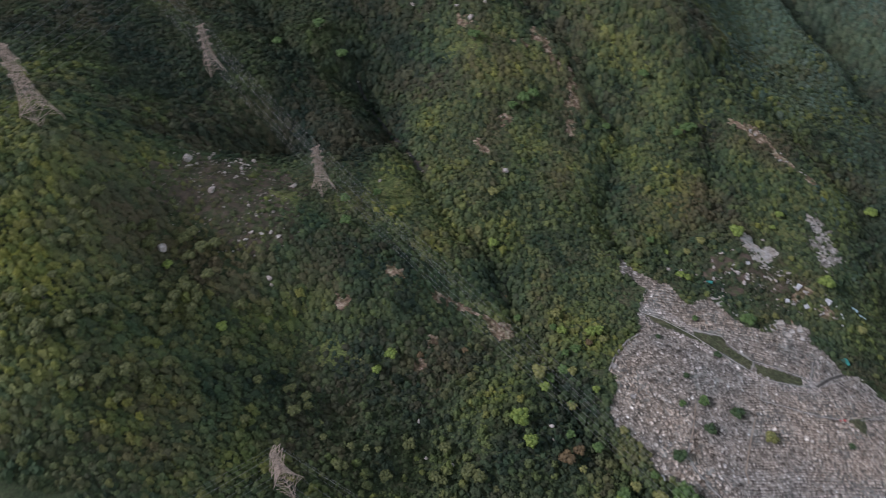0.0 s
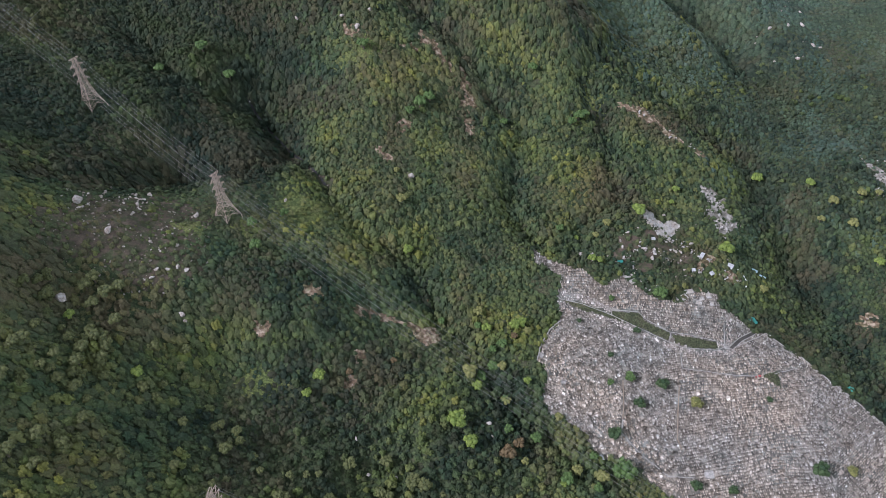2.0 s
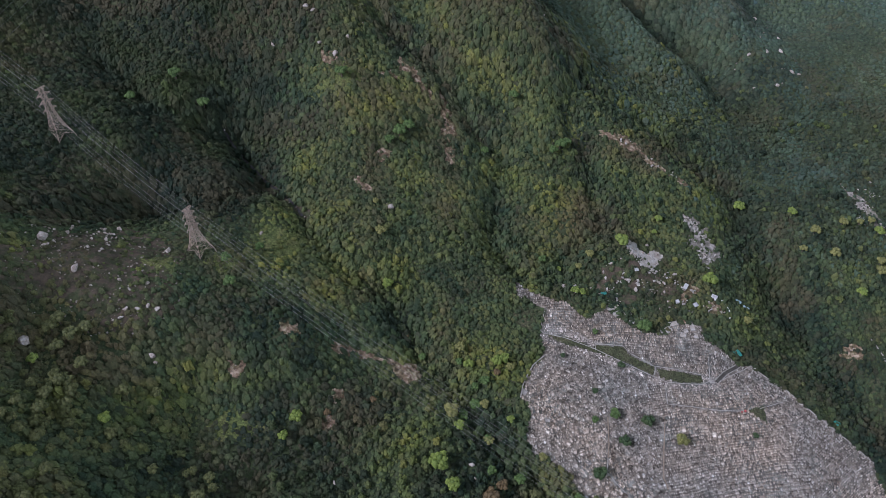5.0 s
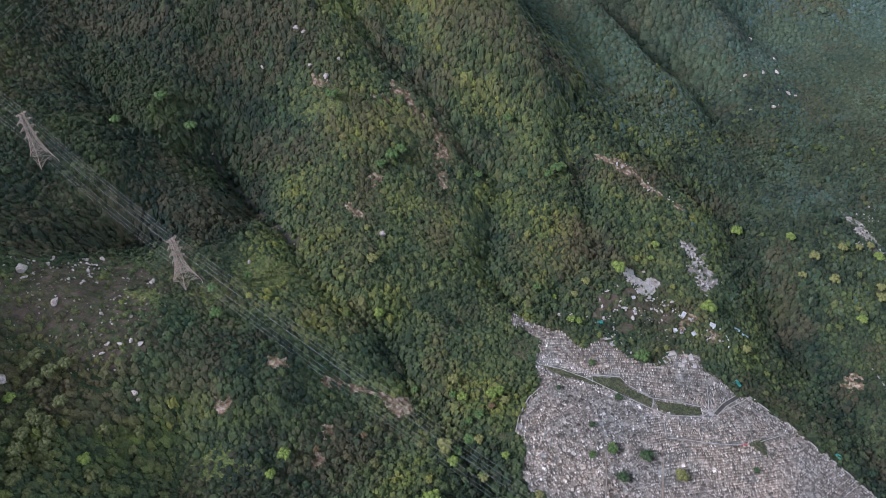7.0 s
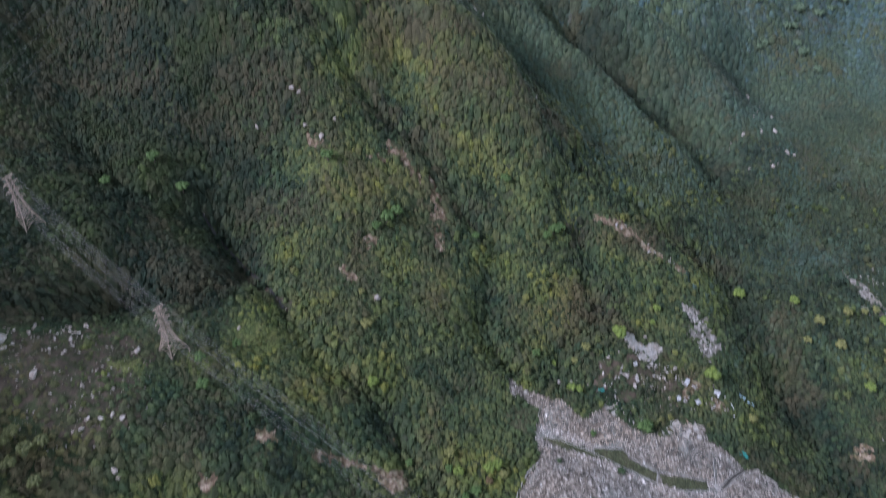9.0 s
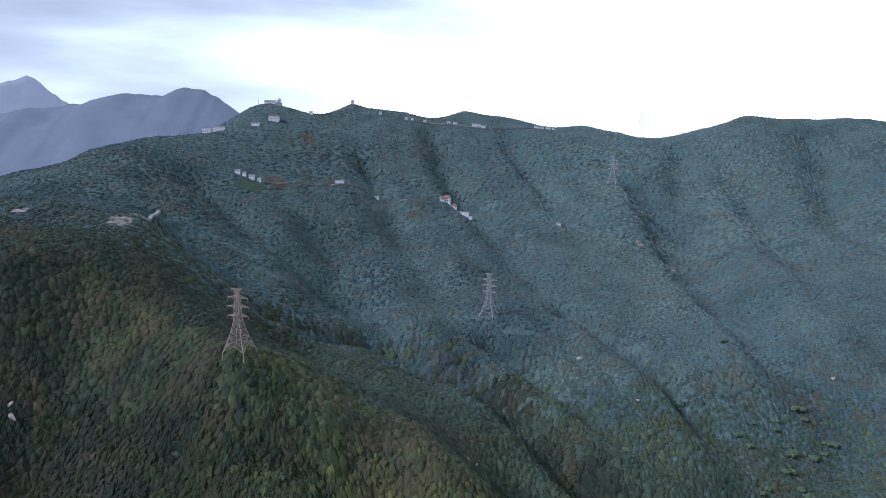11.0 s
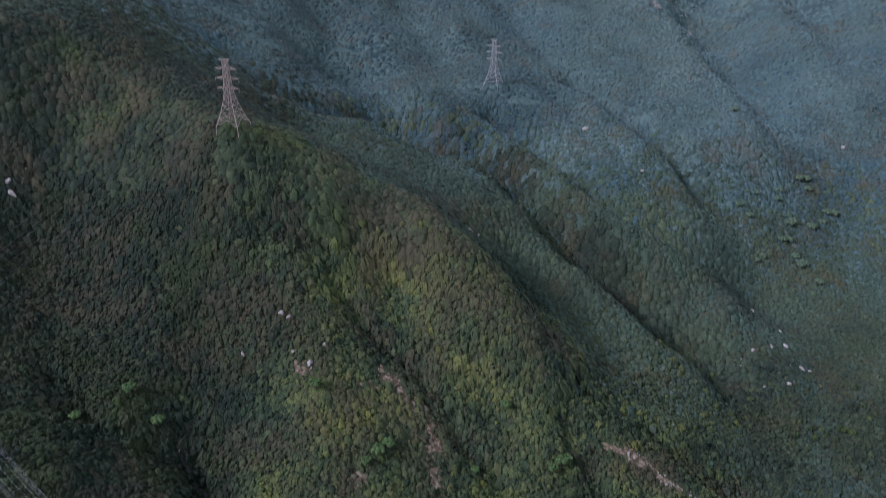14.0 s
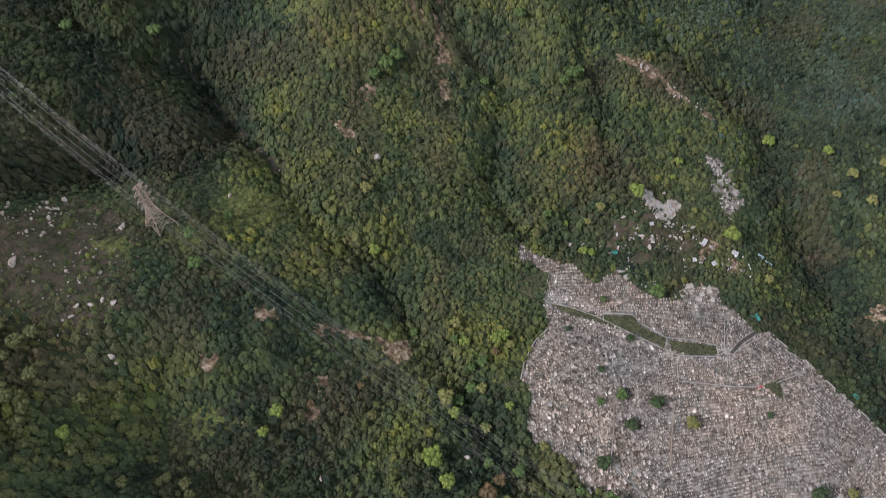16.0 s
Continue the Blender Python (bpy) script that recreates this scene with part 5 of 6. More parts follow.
# trees of the bright glade in the west, and along the cemetery's lower edge
for cx, cy, a, b, count in ((22, 205, 24, 50, 16), (60, 140, 30, 16, 8)):
    for _ in range(count):
        x, y = cx + a * MIX.uniform(-1, 1), cy + b * MIX.uniform(-1, 1)
        if not inside(np.array([x]), np.array([y]), BURIAL_GROUND)[0]:
            (LIME_TREES, YELLOW_TREES, GREEN_TREES)[MIX.randint(3)].append((x, y, MIX.uniform(2.4, 4.6)))
for cx, cy, a, b, count in ((-268, 140, 40, 62, 75), (-225, 150, 40, 30, 18), (-120, 120, 90, 22, 26)):
    for _ in range(count):
        OLIVE_TREES.append((cx + a * MIX.uniform(-1, 1), cy + b * MIX.uniform(-1, 1), MIX.uniform(2.4, 5.0)))
for rows, mat, label, group in ((OLIVE_TREES, M_OLIVE, "olive green broadleaved tree in the western wood", "olive trees in the western wood"),
                                (LIME_TREES, M_LIME, "bright lime-green broadleaved tree above the shrubs", "bright trees on the slope"),
                                (YELLOW_TREES, M_YELLOW, "yellow-green broadleaved tree above the shrubs", "yellowish trees on the slope"),
                                (GREEN_TREES, M_GREEN, "fresh green broadleaved tree above the shrubs", "green trees on the slope"),
                                (RUST_TREES, M_RUST, "rusty brown withered tree among green shrubs", "withered trees on the slope")):
    for x, y, r in rows:
        # Green trees beyond y 700 take the leaves with haze in their colour.
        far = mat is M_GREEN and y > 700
        tree("tree", x, y, 0.85 * r if far else r, M_PALE if far else mat, "pale green broadleaved tree on the valley floor, tinted with haze" if far else label, MIX.randint(0, 4), group, MIX.rand() * 6.28, 0.8 * r if far else 0.0)
for k, (x, y, r) in enumerate(BUSHES):
    mat, word = ((M_DARK, "dark green"), (M_GREEN, "green"), (M_YELLOW, "yellowish dry"))[2 if k in (6, 13, 15) else 1 if k in (1, 3, 7, 14, 8) else 0]
    tree("bush", x, y, r, mat, word + " rounded bush growing among the graves", 4 + k % 2, "bushes among the graves", k * 1.3)


# ---------------------------------------------------------------- rocks, scars and clearings
def rock_mesh(seed, flat=0.7):
    """A rounded, cracked granite boulder one metre in radius."""
    rng = np.random.RandomState(seed)
    bm = bmesh.new()
    bmesh.ops.create_icosphere(bm, subdivisions=2, radius=1.0)
    cuts = [(Vector(rng.randn(3)).normalized(), 0.42 + 0.4 * rng.rand()) for _ in range(11)]
    for v in bm.verts:
        p = v.co.copy()
        for n, d in cuts:
            over = p.dot(n) - d
            if over > 0:
                p -= n * over * 0.95
        p *= 1 + 0.10 * noise.noise(v.co * 2.3 + Vector((seed, 0, 0)))
        v.co = Vector((p.x * 1.45, p.y * 0.95, p.z * flat))
    me = bpy.data.meshes.new("boulder")
    bm.to_mesh(me)
    bm.free()
    me.materials.append(M_GRANITE)
    return me


ROCKS = [rock_mesh(s, 0.55 + 0.1 * (s % 4)) for s in range(8)]
# boulders that stand out: x, y, radius
BOULDERS = [(-272, 257, 4.6), (-267, 249, 2.6), (-265, 255, 2.0), (-246, 237, 3.2), (-263, 269, 1.8), (-247, 259, 1.5), (-243, 294, 2.2), (-243, 274, 2.0), (-236, 281, 2.2), (-240, 261, 1.4), (-207, 242, 1.9),
            (-205, 279, 2.2), (-198, 226, 2.0), (-209, 222, 2.0), (-216, 214, 1.5), (-239, 215, 1.6), (-263, 186, 4.4), (-198, 198, 2.8), (-177, 227, 1.3), (-265, 279, 1.5), (-250, 288, 1.6), (-254, 285, 1.1), (-287, 252, 1.3),
            (-250, 270, 1.4), (-214, 249, 1.1), (-231, 272, 1.2), (-259, 238, 1.4), (-220, 211, 1.0), (-196, 248, 1.0), (-270, 268, 1.1), (-195, 196, 1.8), (-225, 202, 1.5),
            (-270, 294, 1.7), (-263, 297, 1.5), (-252, 288, 1.3), (-247, 283, 1.6), (-243, 283, 2.2), (-239, 280, 1.4), (-236, 278, 1.6), (-241, 270, 1.2), (-239, 268, 1.5), (-251, 282, 1.2), (-256, 277, 1.3), (-264, 275, 1.8), (-252, 277, 1.2), (-233, 274, 1.9), (-248, 256, 1.3), (-240, 258, 1.5), (-222, 238, 1.3), (-216, 236, 1.0), (-213, 237, 1.1), (-213, 257, 0.9), (-212, 251, 1.0), (-235, 243, 0.9), (-215, 233, 1.0), (-215, 220, 2.0), (-203, 226, 1.9), (-220, 232, 0.8), (-199, 231, 0.9), (-235, 228, 1.0), (-239, 215, 1.1), (-187, 236, 1.2), (-176, 229, 1.4), (-205, 276, 2.0), (-149, 244, 1.0)]
OUTCROPS = [(-72, 125, 1.6), (-53, 123, 1.5), (9, 163, 1.8), (11, 155, 1.3), (-82, 148, 1.2), (172, 334, 1.6), (183, 344, 1.8), (127, 344, 1.6), (146, 323, 2.0), (156, 324, 1.8), (86, 320, 1.8), (140, 331, 1.8),
            (-122, 488, 2.2), (-108, 480, 2.4), (-98, 496, 2.0), (-135, 515, 2.4), (-129, 513, 1.8), (-162, 488, 1.6), (-148, 482, 1.6), (-94, 475, 1.4), (-87, 516, 1.4), (-151, 317, 1.4), (-56, 362, 2.6), (-58, 364, 1.5), (-200, 429, 1.6),
            (76, 557, 1.8), (22, 697, 2.8), (31, 700, 2.2), (344, 721, 2.4), (364, 689, 2.4), (315, 640, 2.2), (337, 647, 2.0), (355, 653, 2.4), (359, 619, 2.2), (336, 597, 2.0), (186, 979, 3.5), (242, 877, 2.8), (559, 1008, 3.0), (211, 584, 1.6),
            (-374, 589, 3.6), (-378, 596, 3.0)]


def scatter_rocks():
    rng = np.random.RandomState(23)
    for x, y, r in BOULDERS:
        ob = new("boulder", ROCKS[rng.randint(8)])
        ob.matrix_basis = pose(x, y, ground(x, y) + 0.12 * r, rng.uniform(-15, 15), rng.uniform(-15, 15), rng.uniform(0, 360)) @ Matrix.Diagonal((r, r, r, 1))
        tagged(ob, "pale rounded granite boulder lying on the brown hilltop", "boulder", "boulders on the hilltop")
    for x, y, r in OUTCROPS:
        ob = new("rock_outcrop", ROCKS[rng.randint(8)])
        ob.matrix_basis = pose(x, y, ground(x, y) + 0.5 * r, rng.uniform(-25, 25), rng.uniform(-25, 25), rng.uniform(0, 360)) @ Matrix.Diagonal((r * 1.25, r, r * 1.2, 1))
        tagged(ob, "pale granite outcrop showing among the shrubs", "rock", "rock outcrops on the slopes")
    # small stones: on the hilltop, round the pale rock faces and over the bare slopes
    bm = bmesh.new()
    bmesh.ops.create_icosphere(bm, subdivisions=1, radius=1.0)
    v0 = np.array([q.co[:] for q in bm.verts]) * (1.45, 0.75, 0.7) + rng.randn(len(bm.verts), 3) * 0.2
    t0 = np.array([[q.index for q in p.verts] for p in bm.faces])
    bm.free()
    spots = []
    bx, by, ba, bb = BOULDER_FIELD
    for _ in range(520):
        a, d = rng.rand() * 6.28, math.sqrt(rng.rand())
        spots.append((bx + ba * d * math.cos(a), by + bb * d * math.sin(a), 0.3 + 0.7 * rng.rand() ** 3))
    for rows, n, big in ((SCARS, 14, 0.7), (ROCK_SCARS, 22, 1.5), (GULLY_BED, 16, 1.0), (FAR_PITS[:3], 25, 2.0)):
        for sx, sy, p, q, turn in rows:
            for _ in range(n):
                a, d = rng.rand() * 6.28, math.sqrt(rng.rand()) * 1.1
                u, w = p * d * math.cos(a), q * d * math.sin(a)
                spots.append((sx + u * math.cos(turn) - w * math.sin(turn), sy + u * math.sin(turn) + w * math.cos(turn), (0.25 + 0.75 * rng.rand() ** 3) * big))
    for _ in range(120):
        spots.append((rng.uniform(85, 215), rng.uniform(305, 372), 0.4 + 1.1 * rng.rand() ** 3))
    for _ in range(40):
        spots.append((rng.uniform(300, 370), rng.uniform(590, 730), 0.6 + 1.3 * rng.rand() ** 2))
    verts, tris = [], []
    for k, (x, y, r) in enumerate(spots):
        a = rng.rand() * 6.28
        c, s = math.cos(a) * r, math.sin(a) * r
        verts.append(np.c_[v0[:, 0] * c - v0[:, 1] * s + x, v0[:, 0] * s + v0[:, 1] * c + y, v0[:, 2] * r * (0.7 + 0.5 * rng.rand()) + ground(x, y) + 0.35 * r])
        tris.append(t0 + k * len(v0))
    ob = new("loose_stones", mesh_of("loose_stones", np.concatenate(verts), np.concatenate(tris), M_GRANITE))
    tagged(ob, "pale stones strewn over the hilltop and bare slopes", "stones", kind="stuff")


for k, area in enumerate(CLEARINGS):
    patch_on_ground("clearing", area, 0.3, M_EARTH, "trampled brown clearing below the power line", "ground", 1.2, 2.0)
ribbon("foot_track", LINE_CUT, 2.2, 0.32, M_EARTH, "worn brown track joining two clearings", "path", 0.5)
for x, y, a, b, turn in SCARS:
    patch_on_ground("bare_slope", blob(x, y, a, b, turn), 0.3, M_EARTH, "bare reddish eroded earth among the shrubs", "ground", 1.2, 2.5)
for x, y, a, b, turn in GULLY_BED:
    patch_on_ground("stream_bed", blob(x, y, a, b, turn), 0.3, M_BROWN, "dry brown stony bed of the gully", "ground", 1.2, 2.5)
ribbon("stream_bed", STREAM, 2.0, 0.15, M_DARKROCK, "dark rocky bed of the stream", "stream bed", 0.5)
for x, y, a, b, turn in ROCK_SCARS:
    patch_on_ground("rock_face", blob(x, y, a, b, turn, rough=0.45), 0.5, M_SCAR, "bare pale granite face above the cemetery", "rock", 1.0, 2.5)
for x, y, a, b, turn in SCREE:
    patch_on_ground("scree", blob(x, y, a, b, turn, rough=0.5), 0.35, M_SCREE, "pinkish grey rocky scree among the shrubs", "rock", 0.9, 3.0)
for x, y, a, b, turn in FAR_PITS:
    patch_on_ground("bare_slope", blob(x, y, a, b, turn), 0.8, M_SCREE if x < -380 or x > 300 else M_BROWN, "bare pale ground high on the wooded mountain", "ground", 3.0, 4.0)
bx, by, ba, bb = BOULDER_FIELD
patch_on_ground("hilltop_scrub", blob(bx, by, ba * 0.95, bb * 0.9, 0.3, 18), 0.25, M_BROWN, "brown scrubby hilltop strewn with boulders", "ground", 2.0, 3.0)
for x, y, a, b in GRASS:
    patch_on_ground("hill_grass", blob(x, y, a, b, 0.2, 16), 0.3, M_GRASS, "open yellow-green grass among the shrubs", "grass", 1.6, 5.0)
patch_on_ground("playing_field", FIELD, 1.0, M_FIELD, "flat green playing field on the mountain", "field", 4.0, 1.0)
patch_on_ground("terraced_plot", [(50, 296), (60, 292), (60, 276), (48, 272), (42, 284)], 0.3, M_LAWN, "small abandoned green plot beside the cemetery", "ground", 1.2, 2.0)
patch_on_ground("terraced_plot", blob(216, 316, 7, 5, -0.6), 0.4, M_EARTH, "brown dug garden plot above the cemetery", "ground", 1.0, 1.5)
for x, y, a, b, turn in PLOTS[:7] + PLOTS[8:]:
    patch_on_ground("garden_plot", blob(x, y, a, b, turn), 0.35, M_BROWN if x < 180 else M_EARTH, "brown trodden garden plot above the cemetery", "ground", 1.0, 1.5)
scatter_rocks()


def rubble():
    """Heaps of broken white stone and slabs above the graves."""
    rng = np.random.RandomState(29)
    corners = np.array([(x, y, z) for x in (-0.5, 0.5) for y in (-0.5, 0.5) for z in (-0.5, 0.5)], float)
    faces = np.array([(0, 1, 3, 2), (4, 6, 7, 5), (0, 4, 5, 1), (2, 3, 7, 6), (0, 2, 6, 4), (1, 5, 7, 3)])
    heaps = [(125, 320, 3, 9), (139, 335, 4, 14), (152, 328, 4, 18), (160, 324, 4, 22), (184, 336, 3, 8), (196, 327, 2, 5), (209, 316, 4, 16), (200, 319, 2, 5), (168, 336, 5, 12), (157, 346, 5, 26), (149, 356, 4, 22),
             (165, 345, 4, 20), (212, 388, 7, 40), (217, 372, 6, 40), (204, 398, 5, 20), (150, 470, 7, 6), (178, 455, 7, 6), (198, 445, 6, 6), (380, 440, 5, 16), (372, 425, 5, 18), (366, 410, 5, 16), (384, 404, 4, 10), (388, 455, 4, 8), (96, 318, 3, 10), (127, 308, 5, 18), (178, 341, 4, 14), (186, 318, 3, 8), (218, 312, 3, 9), (132, 326, 4, 8), (210, 398, 6, 22), (215, 366, 5, 24), (137, 299, 5, 14)]
    verts, quads = [], []
    for hx, hy, spread, count in heaps:
        for _ in range(count):
            x, y = hx + rng.randn() * spread * 0.6, hy + rng.randn() * spread * 0.6
            size = 0.45 + 1.1 * rng.rand() ** 2.5
            m = np.array(pose(0, 0, 0, rng.uniform(-25, 25), rng.uniform(-25, 25), rng.uniform(0, 180)).to_3x3())
            box_shape = (corners + rng.randn(8, 3) * 0.12) * size * (1.5, 1.0, 0.6 + 0.5 * rng.rand())
            quads.append(faces + 8 * len(verts))
            verts.append(box_shape @ m.T + (x, y, ground(x, y) + 0.55 + 0.3 * size))
    tagged(new("rubble", mesh_of("rubble", np.concatenate(verts), np.concatenate(quads), M_SCAR)), "heaps of broken white stone among the plots", "rubble", kind="stuff")


rubble()


# ---------------------------------------------------------------- huts and sheets above the cemetery
def hut(x, y, w, d, h, turn, wall, roof, label):
    thing = new("hut")
    thing.matrix_basis = pose(x, y, ground(x, y) - 0.4, 0, 0, turn)
    tagged(thing, label, "hut", "huts above the cemetery")
    bm = bmesh.new()
    box(bm, -w / 2, -d / 2, -1.5, w / 2, d / 2, h)
    part("wall", bm, wall, thing)
    bm = bmesh.new()
    e = 0.35
    p = [bm.verts.new(v) for v in ((-w / 2 - e, -d / 2 - e, h + 0.02), (w / 2 + e, -d / 2 - e, h + 0.02), (w / 2 + e, d / 2 + e, h + 0.55), (-w / 2 - e, d / 2 + e, h + 0.55),
                                   (-w / 2 - e, -d / 2 - e, h + 0.14), (w / 2 + e, -d / 2 - e, h + 0.14), (w / 2 + e, d / 2 + e, h + 0.67), (-w / 2 - e, d / 2 + e, h + 0.67))]
    for f in ((3, 2, 1, 0), (4, 5, 6, 7), (0, 1, 5, 4), (1, 2, 6, 5), (2, 3, 7, 6), (3, 0, 4, 7)):
        bm.faces.new([p[i] for i in f])
    part("roof", bm, roof, thing)
    bm = bmesh.new()
    box(bm, -0.45, -d / 2 - 0.06, 0.4, 0.45, -d / 2 - 0.003, 0.4 + min(1.9, h - 0.5))
    part("door", bm, M_TIMBER, thing)


def sheet(x, y, w, d, turn, material, label, rise=1.2):
    """A tarpaulin stretched over a ridge, sagging and creased."""
    bm = bmesh.new()
    n = 8
    grid = [[bm.verts.new(((i / n - 0.5) * w, (j / n - 0.5) * d, 0.5 + rise * (1 - abs(2 * j / n - 1)) ** 0.8 + 0.18 * noise.noise(Vector((i * 0.9 + x, j * 0.9, 0))))) for i in range(n + 1)] for j in range(n + 1)]
    for j in range(n):
        for i in range(n):
            bm.faces.new((grid[j][i], grid[j][i + 1], grid[j + 1][i + 1], grid[j + 1][i]))
    bmesh.ops.solidify(bm, geom=bm.faces[:], thickness=0.05)
    thing = new("tarpaulin_shelter")
    thing.matrix_basis = pose(x, y, ground(x, y) + 0.2, 0, 0, turn)
    tagged(thing, label, "tarpaulin", "sheets round the cemetery")
    part("sheet", bm, material, thing)
    for i in (-1, 1):
        for j in (-1, 0, 1):
            bm = bmesh.new()
            rod(bm, (i * w * 0.47, j * d * 0.47, -1.5), (i * w * 0.47, j * d * 0.47, 0.5 + (rise if j == 0 else 0)), 0.05, 0.05)
            part("pole", bm, M_TIMBER, thing)


sheet(225, 279, 5.6, 8.6, 28, M_TARP, "turquoise tarpaulin over a shelter beside the cemetery")
sheet(118, 316, 5.0, 3.0, 8, M_TARP, "faded turquoise tarpaulin over a shelter in shrubs")
sheet(289, 221, 3.6, 4.5, 35, M_TARP, "pale green tarpaulin shelter on the cemetery's edge")
sheet(238, 329, 5.5, 3.0, -38, M_BLUETARP, "pale blue sheet over a shelter among trees")
sheet(244, 325, 7.0, 1.8, -42, M_BLUETARP, "narrow pale sheet over a shelter among trees")
hut(214, 325, 4.2, 3.0, 2.4, -30, M_WHITEWASH, M_TIN, "small white hut with a pale tin roof")
hut(196, 315, 3.4, 2.8, 2.2, 30, M_CONCRETE, M_TIN, "small grey hut with a tin roof in shrubs")
hut(181, 317, 2.4, 2.0, 2.2, 10, M_WHITEWASH, M_TIN, "tiny whitewashed hut above the graves")
hut(190, 331, 2.6, 5.2, 2.3, -35, M_CONCRETE, M_TIN, "low grey shed with a tin roof")
hut(149, 341, 2.4, 2.0, 2.0, 15, M_WHITEWASH, M_TIN, "tiny whitewashed hut among rocks")
hut(87, 146, 2.6, 3.4, 2.3, 30, M_WHITEWASH, M_TIN, "small white shed below the graves")
ribbon("garden_wall", [(219, 326), (224, 322), (227, 315), (226, 310)], 0.9, 1.0, M_WHITEWASH, "crooked whitewashed wall round a plot", "wall", 1.8)
ribbon("foot_track", [(174, 318), (182, 308), (185, 298)], 1.0, 0.45, M_EARTH, "pale footpath leading down to the graves", "path", 0.4)
ribbon("foot_track", [(343, 300), (349, 285), (351, 270)], 1.0, 0.6, M_CONCRETE, "pale footpath through the valley trees", "path", 0.5)
for x, y, s in ((216, 222, 1.5), (213, 221, 1.0)):
    bm = bmesh.new()
    box(bm, -s / 2, -s / 2, -0.3, s / 2, s / 2, 1.1, 0.15)
    ob = part("cloth_bundle", bm, M_REDSPOT)
    ob.matrix_basis = pose(x, y, ground(x, y) + 0.3, 0, 0, 20)
    tagged(ob, "faded red cloth bundle lying among the graves", "cloth")


# ---------------------------------------------------------------- buildings on the mountain
def building(x, y, w, d, h, turn, roof, label, storeys=1, bays=4, pitched=False, group="buildings on the mountain"):
    """A block with window rows, a door and a flat or hipped roof."""
    thing = new("building")
    base = ground(x, y) + 3
    thing.matrix_basis = pose(x, y, base, 0, 0, turn)
    tagged(thing, label, "building", group)
    bm = bmesh.new()
    box(bm, -w / 2, -d / 2, -10, w / 2, d / 2, h)
    part("wall", bm, M_WHITEWASH, thing)
    bm = bmesh.new()
    if pitched:
        p = [bm.verts.new(v) for v in ((-w / 2 - 0.8, -d / 2 - 0.8, h), (w / 2 + 0.8, -d / 2 - 0.8, h), (w / 2 + 0.8, d / 2 + 0.8, h), (-w / 2 - 0.8, d / 2 + 0.8, h), (-w * 0.28, 0, h + d * 0.38), (w * 0.28, 0, h + d * 0.38))]
        for f in ((3, 2, 1, 0), (0, 1, 5, 4), (1, 2, 5), (2, 3, 4, 5), (3, 0, 4)):
            bm.faces.new([p[i] for i in f])
    else:
        box(bm, -w / 2 - 0.4, -d / 2 - 0.4, h, w / 2 + 0.4, d / 2 + 0.4, h + 0.6)
    part("roof", bm, roof, thing)
    for s in range(storeys):
        for k in range(bays):
            bm = bmesh.new()
            cx, cz = (k + 0.5) / bays * w - w / 2, (s + 0.5) / storeys * h
            box(bm, cx - w / bays * 0.2, -d / 2 - 0.12, cz - h / storeys * 0.18, cx + w / bays * 0.2, -d / 2 - 0.004, cz + h / storeys * 0.18)
            part("window", bm, M_GLASS, thing)


def mast(x, y, h, label, base=None, arms=3):
    """A slender guyed mast with a few aerials."""
    thing = new("mast")
    thing.matrix_basis = pose(x, y, ground(x, y) if base is None else base)
    tagged(thing, label, "mast", "masts on the mountain")
    bm = bmesh.new()
    h = 0.62 * h + 3
    rod(bm, (0, 0, -3), (0, 0, h), 0.5, 0.25, 6)
    part("pole", bm, M_MAST, thing)
    for k in range(arms):
        bm = bmesh.new()
        z = h * (0.6 + 0.35 * k / max(1, arms - 1))
        strut(bm, (-1.6, 0, z), (1.6, 0, z), 0.35)
        part("aerial", bm, M_MAST, thing)


def radar_dome(x, y, r, label):
    thing = new("radar_dome")
    thing.matrix_basis = pose(x, y, ground(x, y))
    tagged(thing, label, "radar dome")
    bm = bmesh.new()
    box(bm, -r, -r, -5, r, r, r * 0.9)
    part("base", bm, M_GREYROOF, thing)
    bm = bmesh.new()
    bmesh.ops.create_icosphere(bm, subdivisions=2, radius=r, matrix=Matrix.Translation((0, 0, r * 1.7)))
    part("dome", bm, M_DOME, thing)


# the summit with its radar, the station below it, the ridge road
building(-470, 2005, 34, 14, 6, 4, M_GREYROOF, "low pale station building on the radar summit", 1, 7)
radar_dome(-449, 1998, 7.5, "white radar dome on the mountain summit")
mast(-503, 1998, 26, "thin grey mast on the radar summit")
mast(-480, 1998, 14, "short grey mast on the radar summit")
building(-438, 1890, 26, 12, 9, 6, M_REDROOF, "white building with a red roof below the summit", 2, 5)
for dx, h in ((-24, 36), (-9, 44), (2, 40)):
    mast(-438 + dx, 1896, h, "tall thin mast beside the white building")
building(-473, 1843, 20, 8, 4, 0, M_GREYROOF, "low grey building on the mountain road", 1, 4)
for dx, dy, w, h, st in ((-14, 0, 22, 11, 2), (8, 2, 16, 8, 2), (22, -4, 12, 6, 1)):
    building(-563 + dx, 1790 + dy, w, 12, h, 3, M_GREYROOF, "white flat-roofed station building on the ridge", st, 4)
for x, y, h in ((-592, 1520, 30), (-584, 1560, 28), (-578, 1600, 32), (-572, 1640, 34), (-560, 1690, 30), (-540, 1760, 36), (-530, 1800, 40), (-522, 1830, 46), (-568, 1665, 24)):
    mast(x, y, h, "thin aerial mast standing on the western ridge", None, 2)
building(-288, 2300, 10, 8, 7, 0, M_GREYROOF, "small hut on the pointed summit", 1, 2)
mast(-288, 2296, 24, "short mast on the pointed summit", None, 2)
building(-370, 2040, 9, 7, 5, 0, M_GREYROOF, "small white hut in the saddle", 1, 2)
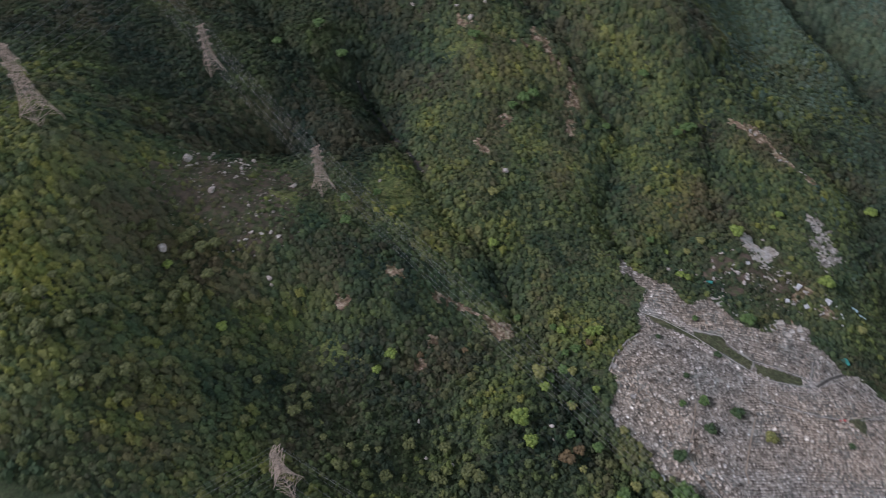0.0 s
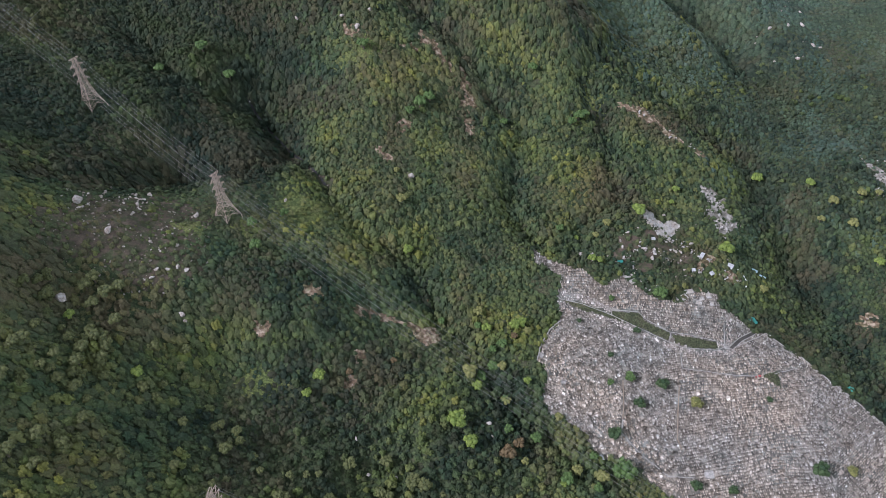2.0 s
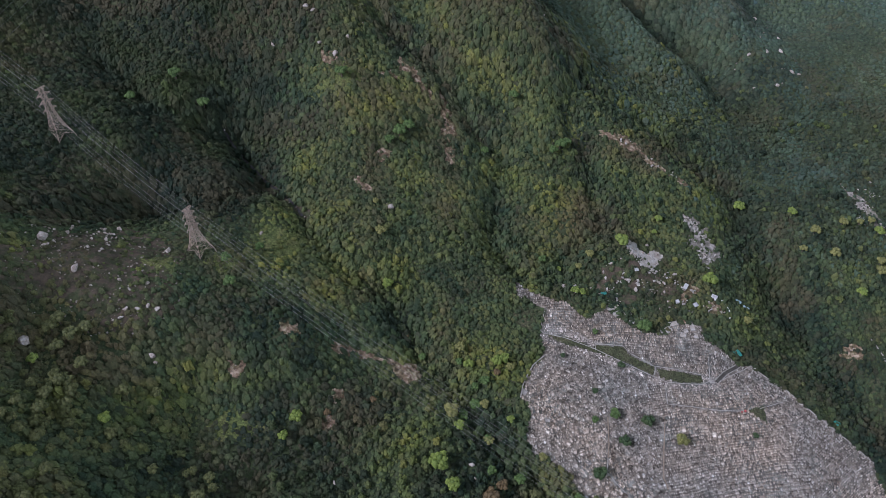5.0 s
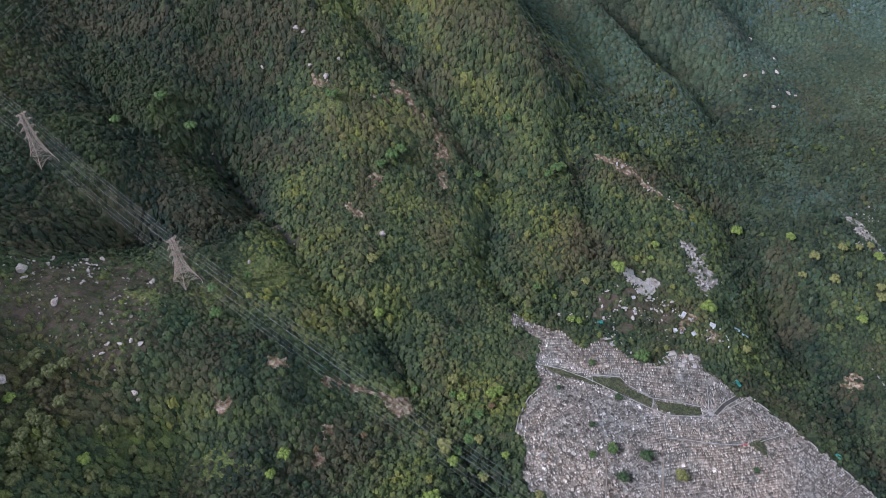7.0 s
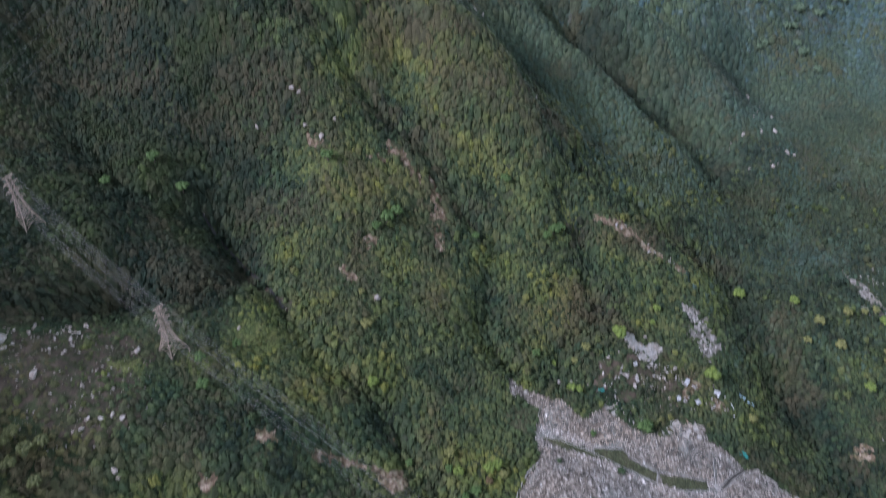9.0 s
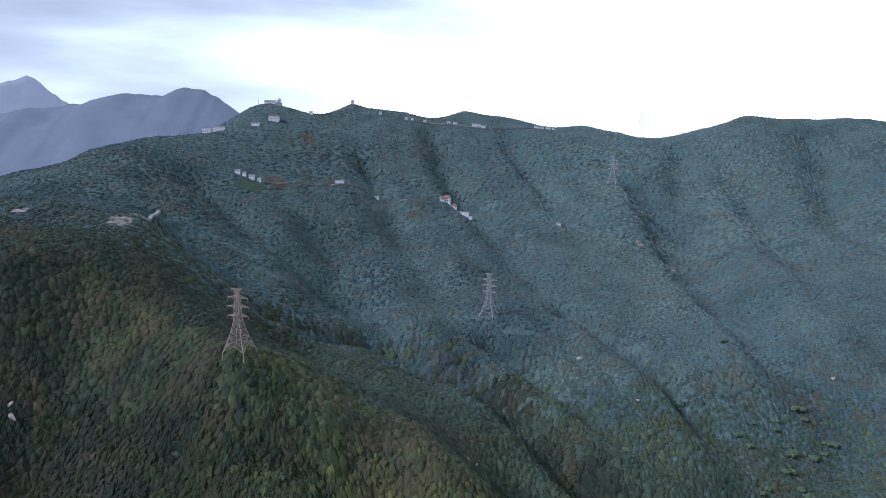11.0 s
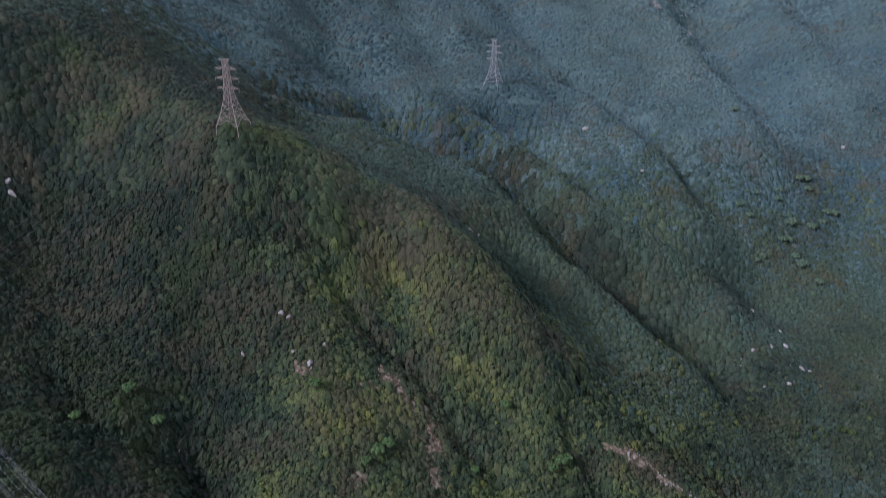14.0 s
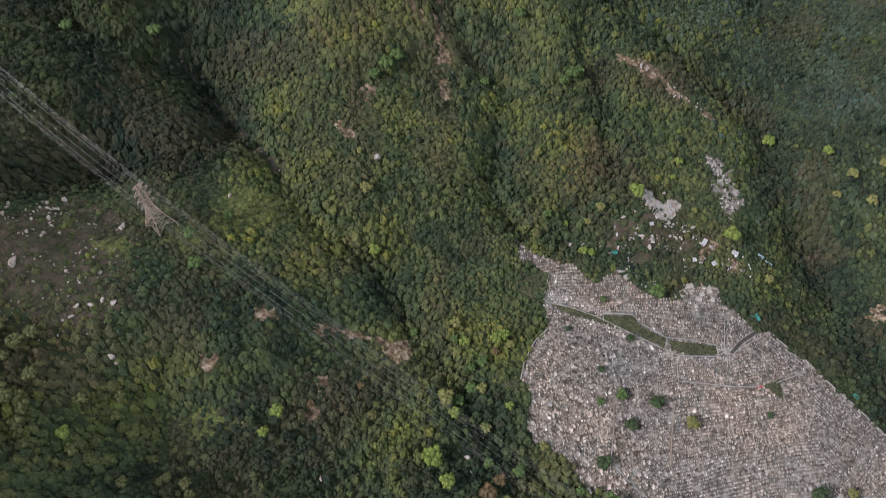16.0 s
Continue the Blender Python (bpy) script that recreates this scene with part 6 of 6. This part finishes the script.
for x, y, w in ((-115, 2146, 10), (-98, 2150, 8), (26, 2150, 12), (8, 2155, 8), (83, 2150, 14), (107, 2143, 12), (96, 2150, 7), (269, 2206, 14), (284, 2208, 10), (305, 2218, 12), (320, 2215, 8), (-62, 2160, 10), (-190, 2160, 7)):
    building(x, y, w, 7, 4.5, 4, M_GREYROOF, "small white house along the ridge road", 1, 3)
# the red-roofed temple and its terrace on the slope
building(2, 1640, 16, 12, 9, -8, M_REDROOF, "red-roofed temple with white walls on the slope", 2, 4, True)
building(18, 1634, 12, 9, 6, -8, M_REDROOF, "red-roofed side hall of the hillside temple", 1, 3, True)
building(-9, 1634, 9, 8, 6, 10, M_REDROOF, "small red-roofed hall of the hillside temple", 1, 2, True)
building(36, 1612, 30, 5, 4, -12, M_GREYROOF, "long low white terrace building below the temple", 1, 8)
building(52, 1600, 12, 5, 4, -12, M_GREYROOF, "low white outbuilding beside the temple terrace", 1, 3)
# the field's pavilions and other small roofs
for dx, w in ((0, 9), (12, 7), (26, 10), (40, 6)):
    building(-388 + dx, 1362, w, 5, 4.5, 2, M_GREYROOF, "small white pavilion at the playing field", 1, 2)
building(-147, 1545, 9, 6, 4, 0, M_GREYROOF, "small white house on the wooded slope", 1, 3)
building(-218, 1500, 18, 6, 3.5, 3, M_GREYROOF, "low pale building on a cut in the slope", 1, 5)
building(232, 1496, 8, 5, 3, 0, M_GREYROOF, "small pale hut on the far slope", 1, 2)
ribbon("hill_road", [(-415, 1046), (-412, 1010), (-404, 980), (-398, 940)], 5, 1.5, M_ROAD, "pale track climbing past the bare pits", "road", 3)
ribbon("hill_road", [(-120, 2140), (-50, 2160), (30, 2148), (110, 2138), (200, 2170), (270, 2200), (330, 2215)], 6, 1.5, M_ROAD, "pale road running below the mountain ridge", "road", 3)
ribbon("hill_road", [(-360, 1352), (-290, 1420), (-224, 1490), (-150, 1540), (-80, 1560)], 5, 1.5, M_ROAD, "pale road along the wooded slope", "road", 3)


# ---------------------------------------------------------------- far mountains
# Backdrop slopes: haze is put into their colour and an added glow.
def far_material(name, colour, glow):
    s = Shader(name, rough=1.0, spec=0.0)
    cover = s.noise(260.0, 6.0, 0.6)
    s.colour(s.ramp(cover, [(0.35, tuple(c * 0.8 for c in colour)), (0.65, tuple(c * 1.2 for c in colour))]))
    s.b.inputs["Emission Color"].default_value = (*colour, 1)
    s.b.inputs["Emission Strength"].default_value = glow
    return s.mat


def far_mountain(profile, depth, material, label, seed):
    """A far range: a crest (x, y, height) with spurs running down on both sides."""
    xs = np.array([p[0] for p in profile], float)
    x = np.linspace(xs[0], xs[-1], 160)
    y0 = np.interp(x, xs, [p[1] for p in profile])
    z0 = np.interp(x, xs, [p[2] for p in profile]) + 9 * smooth_noise(x, x * 0, 70, seed + 3) + 5 * smooth_noise(x, x * 0, 28, seed + 4)
    v = np.linspace(-1, 1, 41)
    spur = smooth_noise(x, x * 0, 160, seed)[None, :] * 0.05 + smooth_noise(x, x * 0, 60, seed + 1)[None, :] * 0.02
    away = np.abs(v)[:, None]
    z = z0[None, :] * (1 - away ** (1.15 + spur)) + 22 * smooth_noise(x[None, :] + 0.5 * v[:, None] * depth, v[:, None] * depth + 0 * x[None, :], 140, seed + 2) * (away > 0.02)
    verts = np.stack([np.broadcast_to(x, z.shape), y0[None, :] + v[:, None] * depth, z], 2).reshape(-1, 3)
    nx = len(x)
    k = (np.arange(len(v) - 1)[:, None] * nx + np.arange(nx - 1)).ravel()
    tris = np.r_[np.c_[k, k + 1, k + nx + 1], np.c_[k, k + nx + 1, k + nx]]
    ob = new("backdrop_mountain", mesh_of("backdrop_mountain", verts, tris, material, True))
    tagged(ob, label, "mountain", kind="structure")


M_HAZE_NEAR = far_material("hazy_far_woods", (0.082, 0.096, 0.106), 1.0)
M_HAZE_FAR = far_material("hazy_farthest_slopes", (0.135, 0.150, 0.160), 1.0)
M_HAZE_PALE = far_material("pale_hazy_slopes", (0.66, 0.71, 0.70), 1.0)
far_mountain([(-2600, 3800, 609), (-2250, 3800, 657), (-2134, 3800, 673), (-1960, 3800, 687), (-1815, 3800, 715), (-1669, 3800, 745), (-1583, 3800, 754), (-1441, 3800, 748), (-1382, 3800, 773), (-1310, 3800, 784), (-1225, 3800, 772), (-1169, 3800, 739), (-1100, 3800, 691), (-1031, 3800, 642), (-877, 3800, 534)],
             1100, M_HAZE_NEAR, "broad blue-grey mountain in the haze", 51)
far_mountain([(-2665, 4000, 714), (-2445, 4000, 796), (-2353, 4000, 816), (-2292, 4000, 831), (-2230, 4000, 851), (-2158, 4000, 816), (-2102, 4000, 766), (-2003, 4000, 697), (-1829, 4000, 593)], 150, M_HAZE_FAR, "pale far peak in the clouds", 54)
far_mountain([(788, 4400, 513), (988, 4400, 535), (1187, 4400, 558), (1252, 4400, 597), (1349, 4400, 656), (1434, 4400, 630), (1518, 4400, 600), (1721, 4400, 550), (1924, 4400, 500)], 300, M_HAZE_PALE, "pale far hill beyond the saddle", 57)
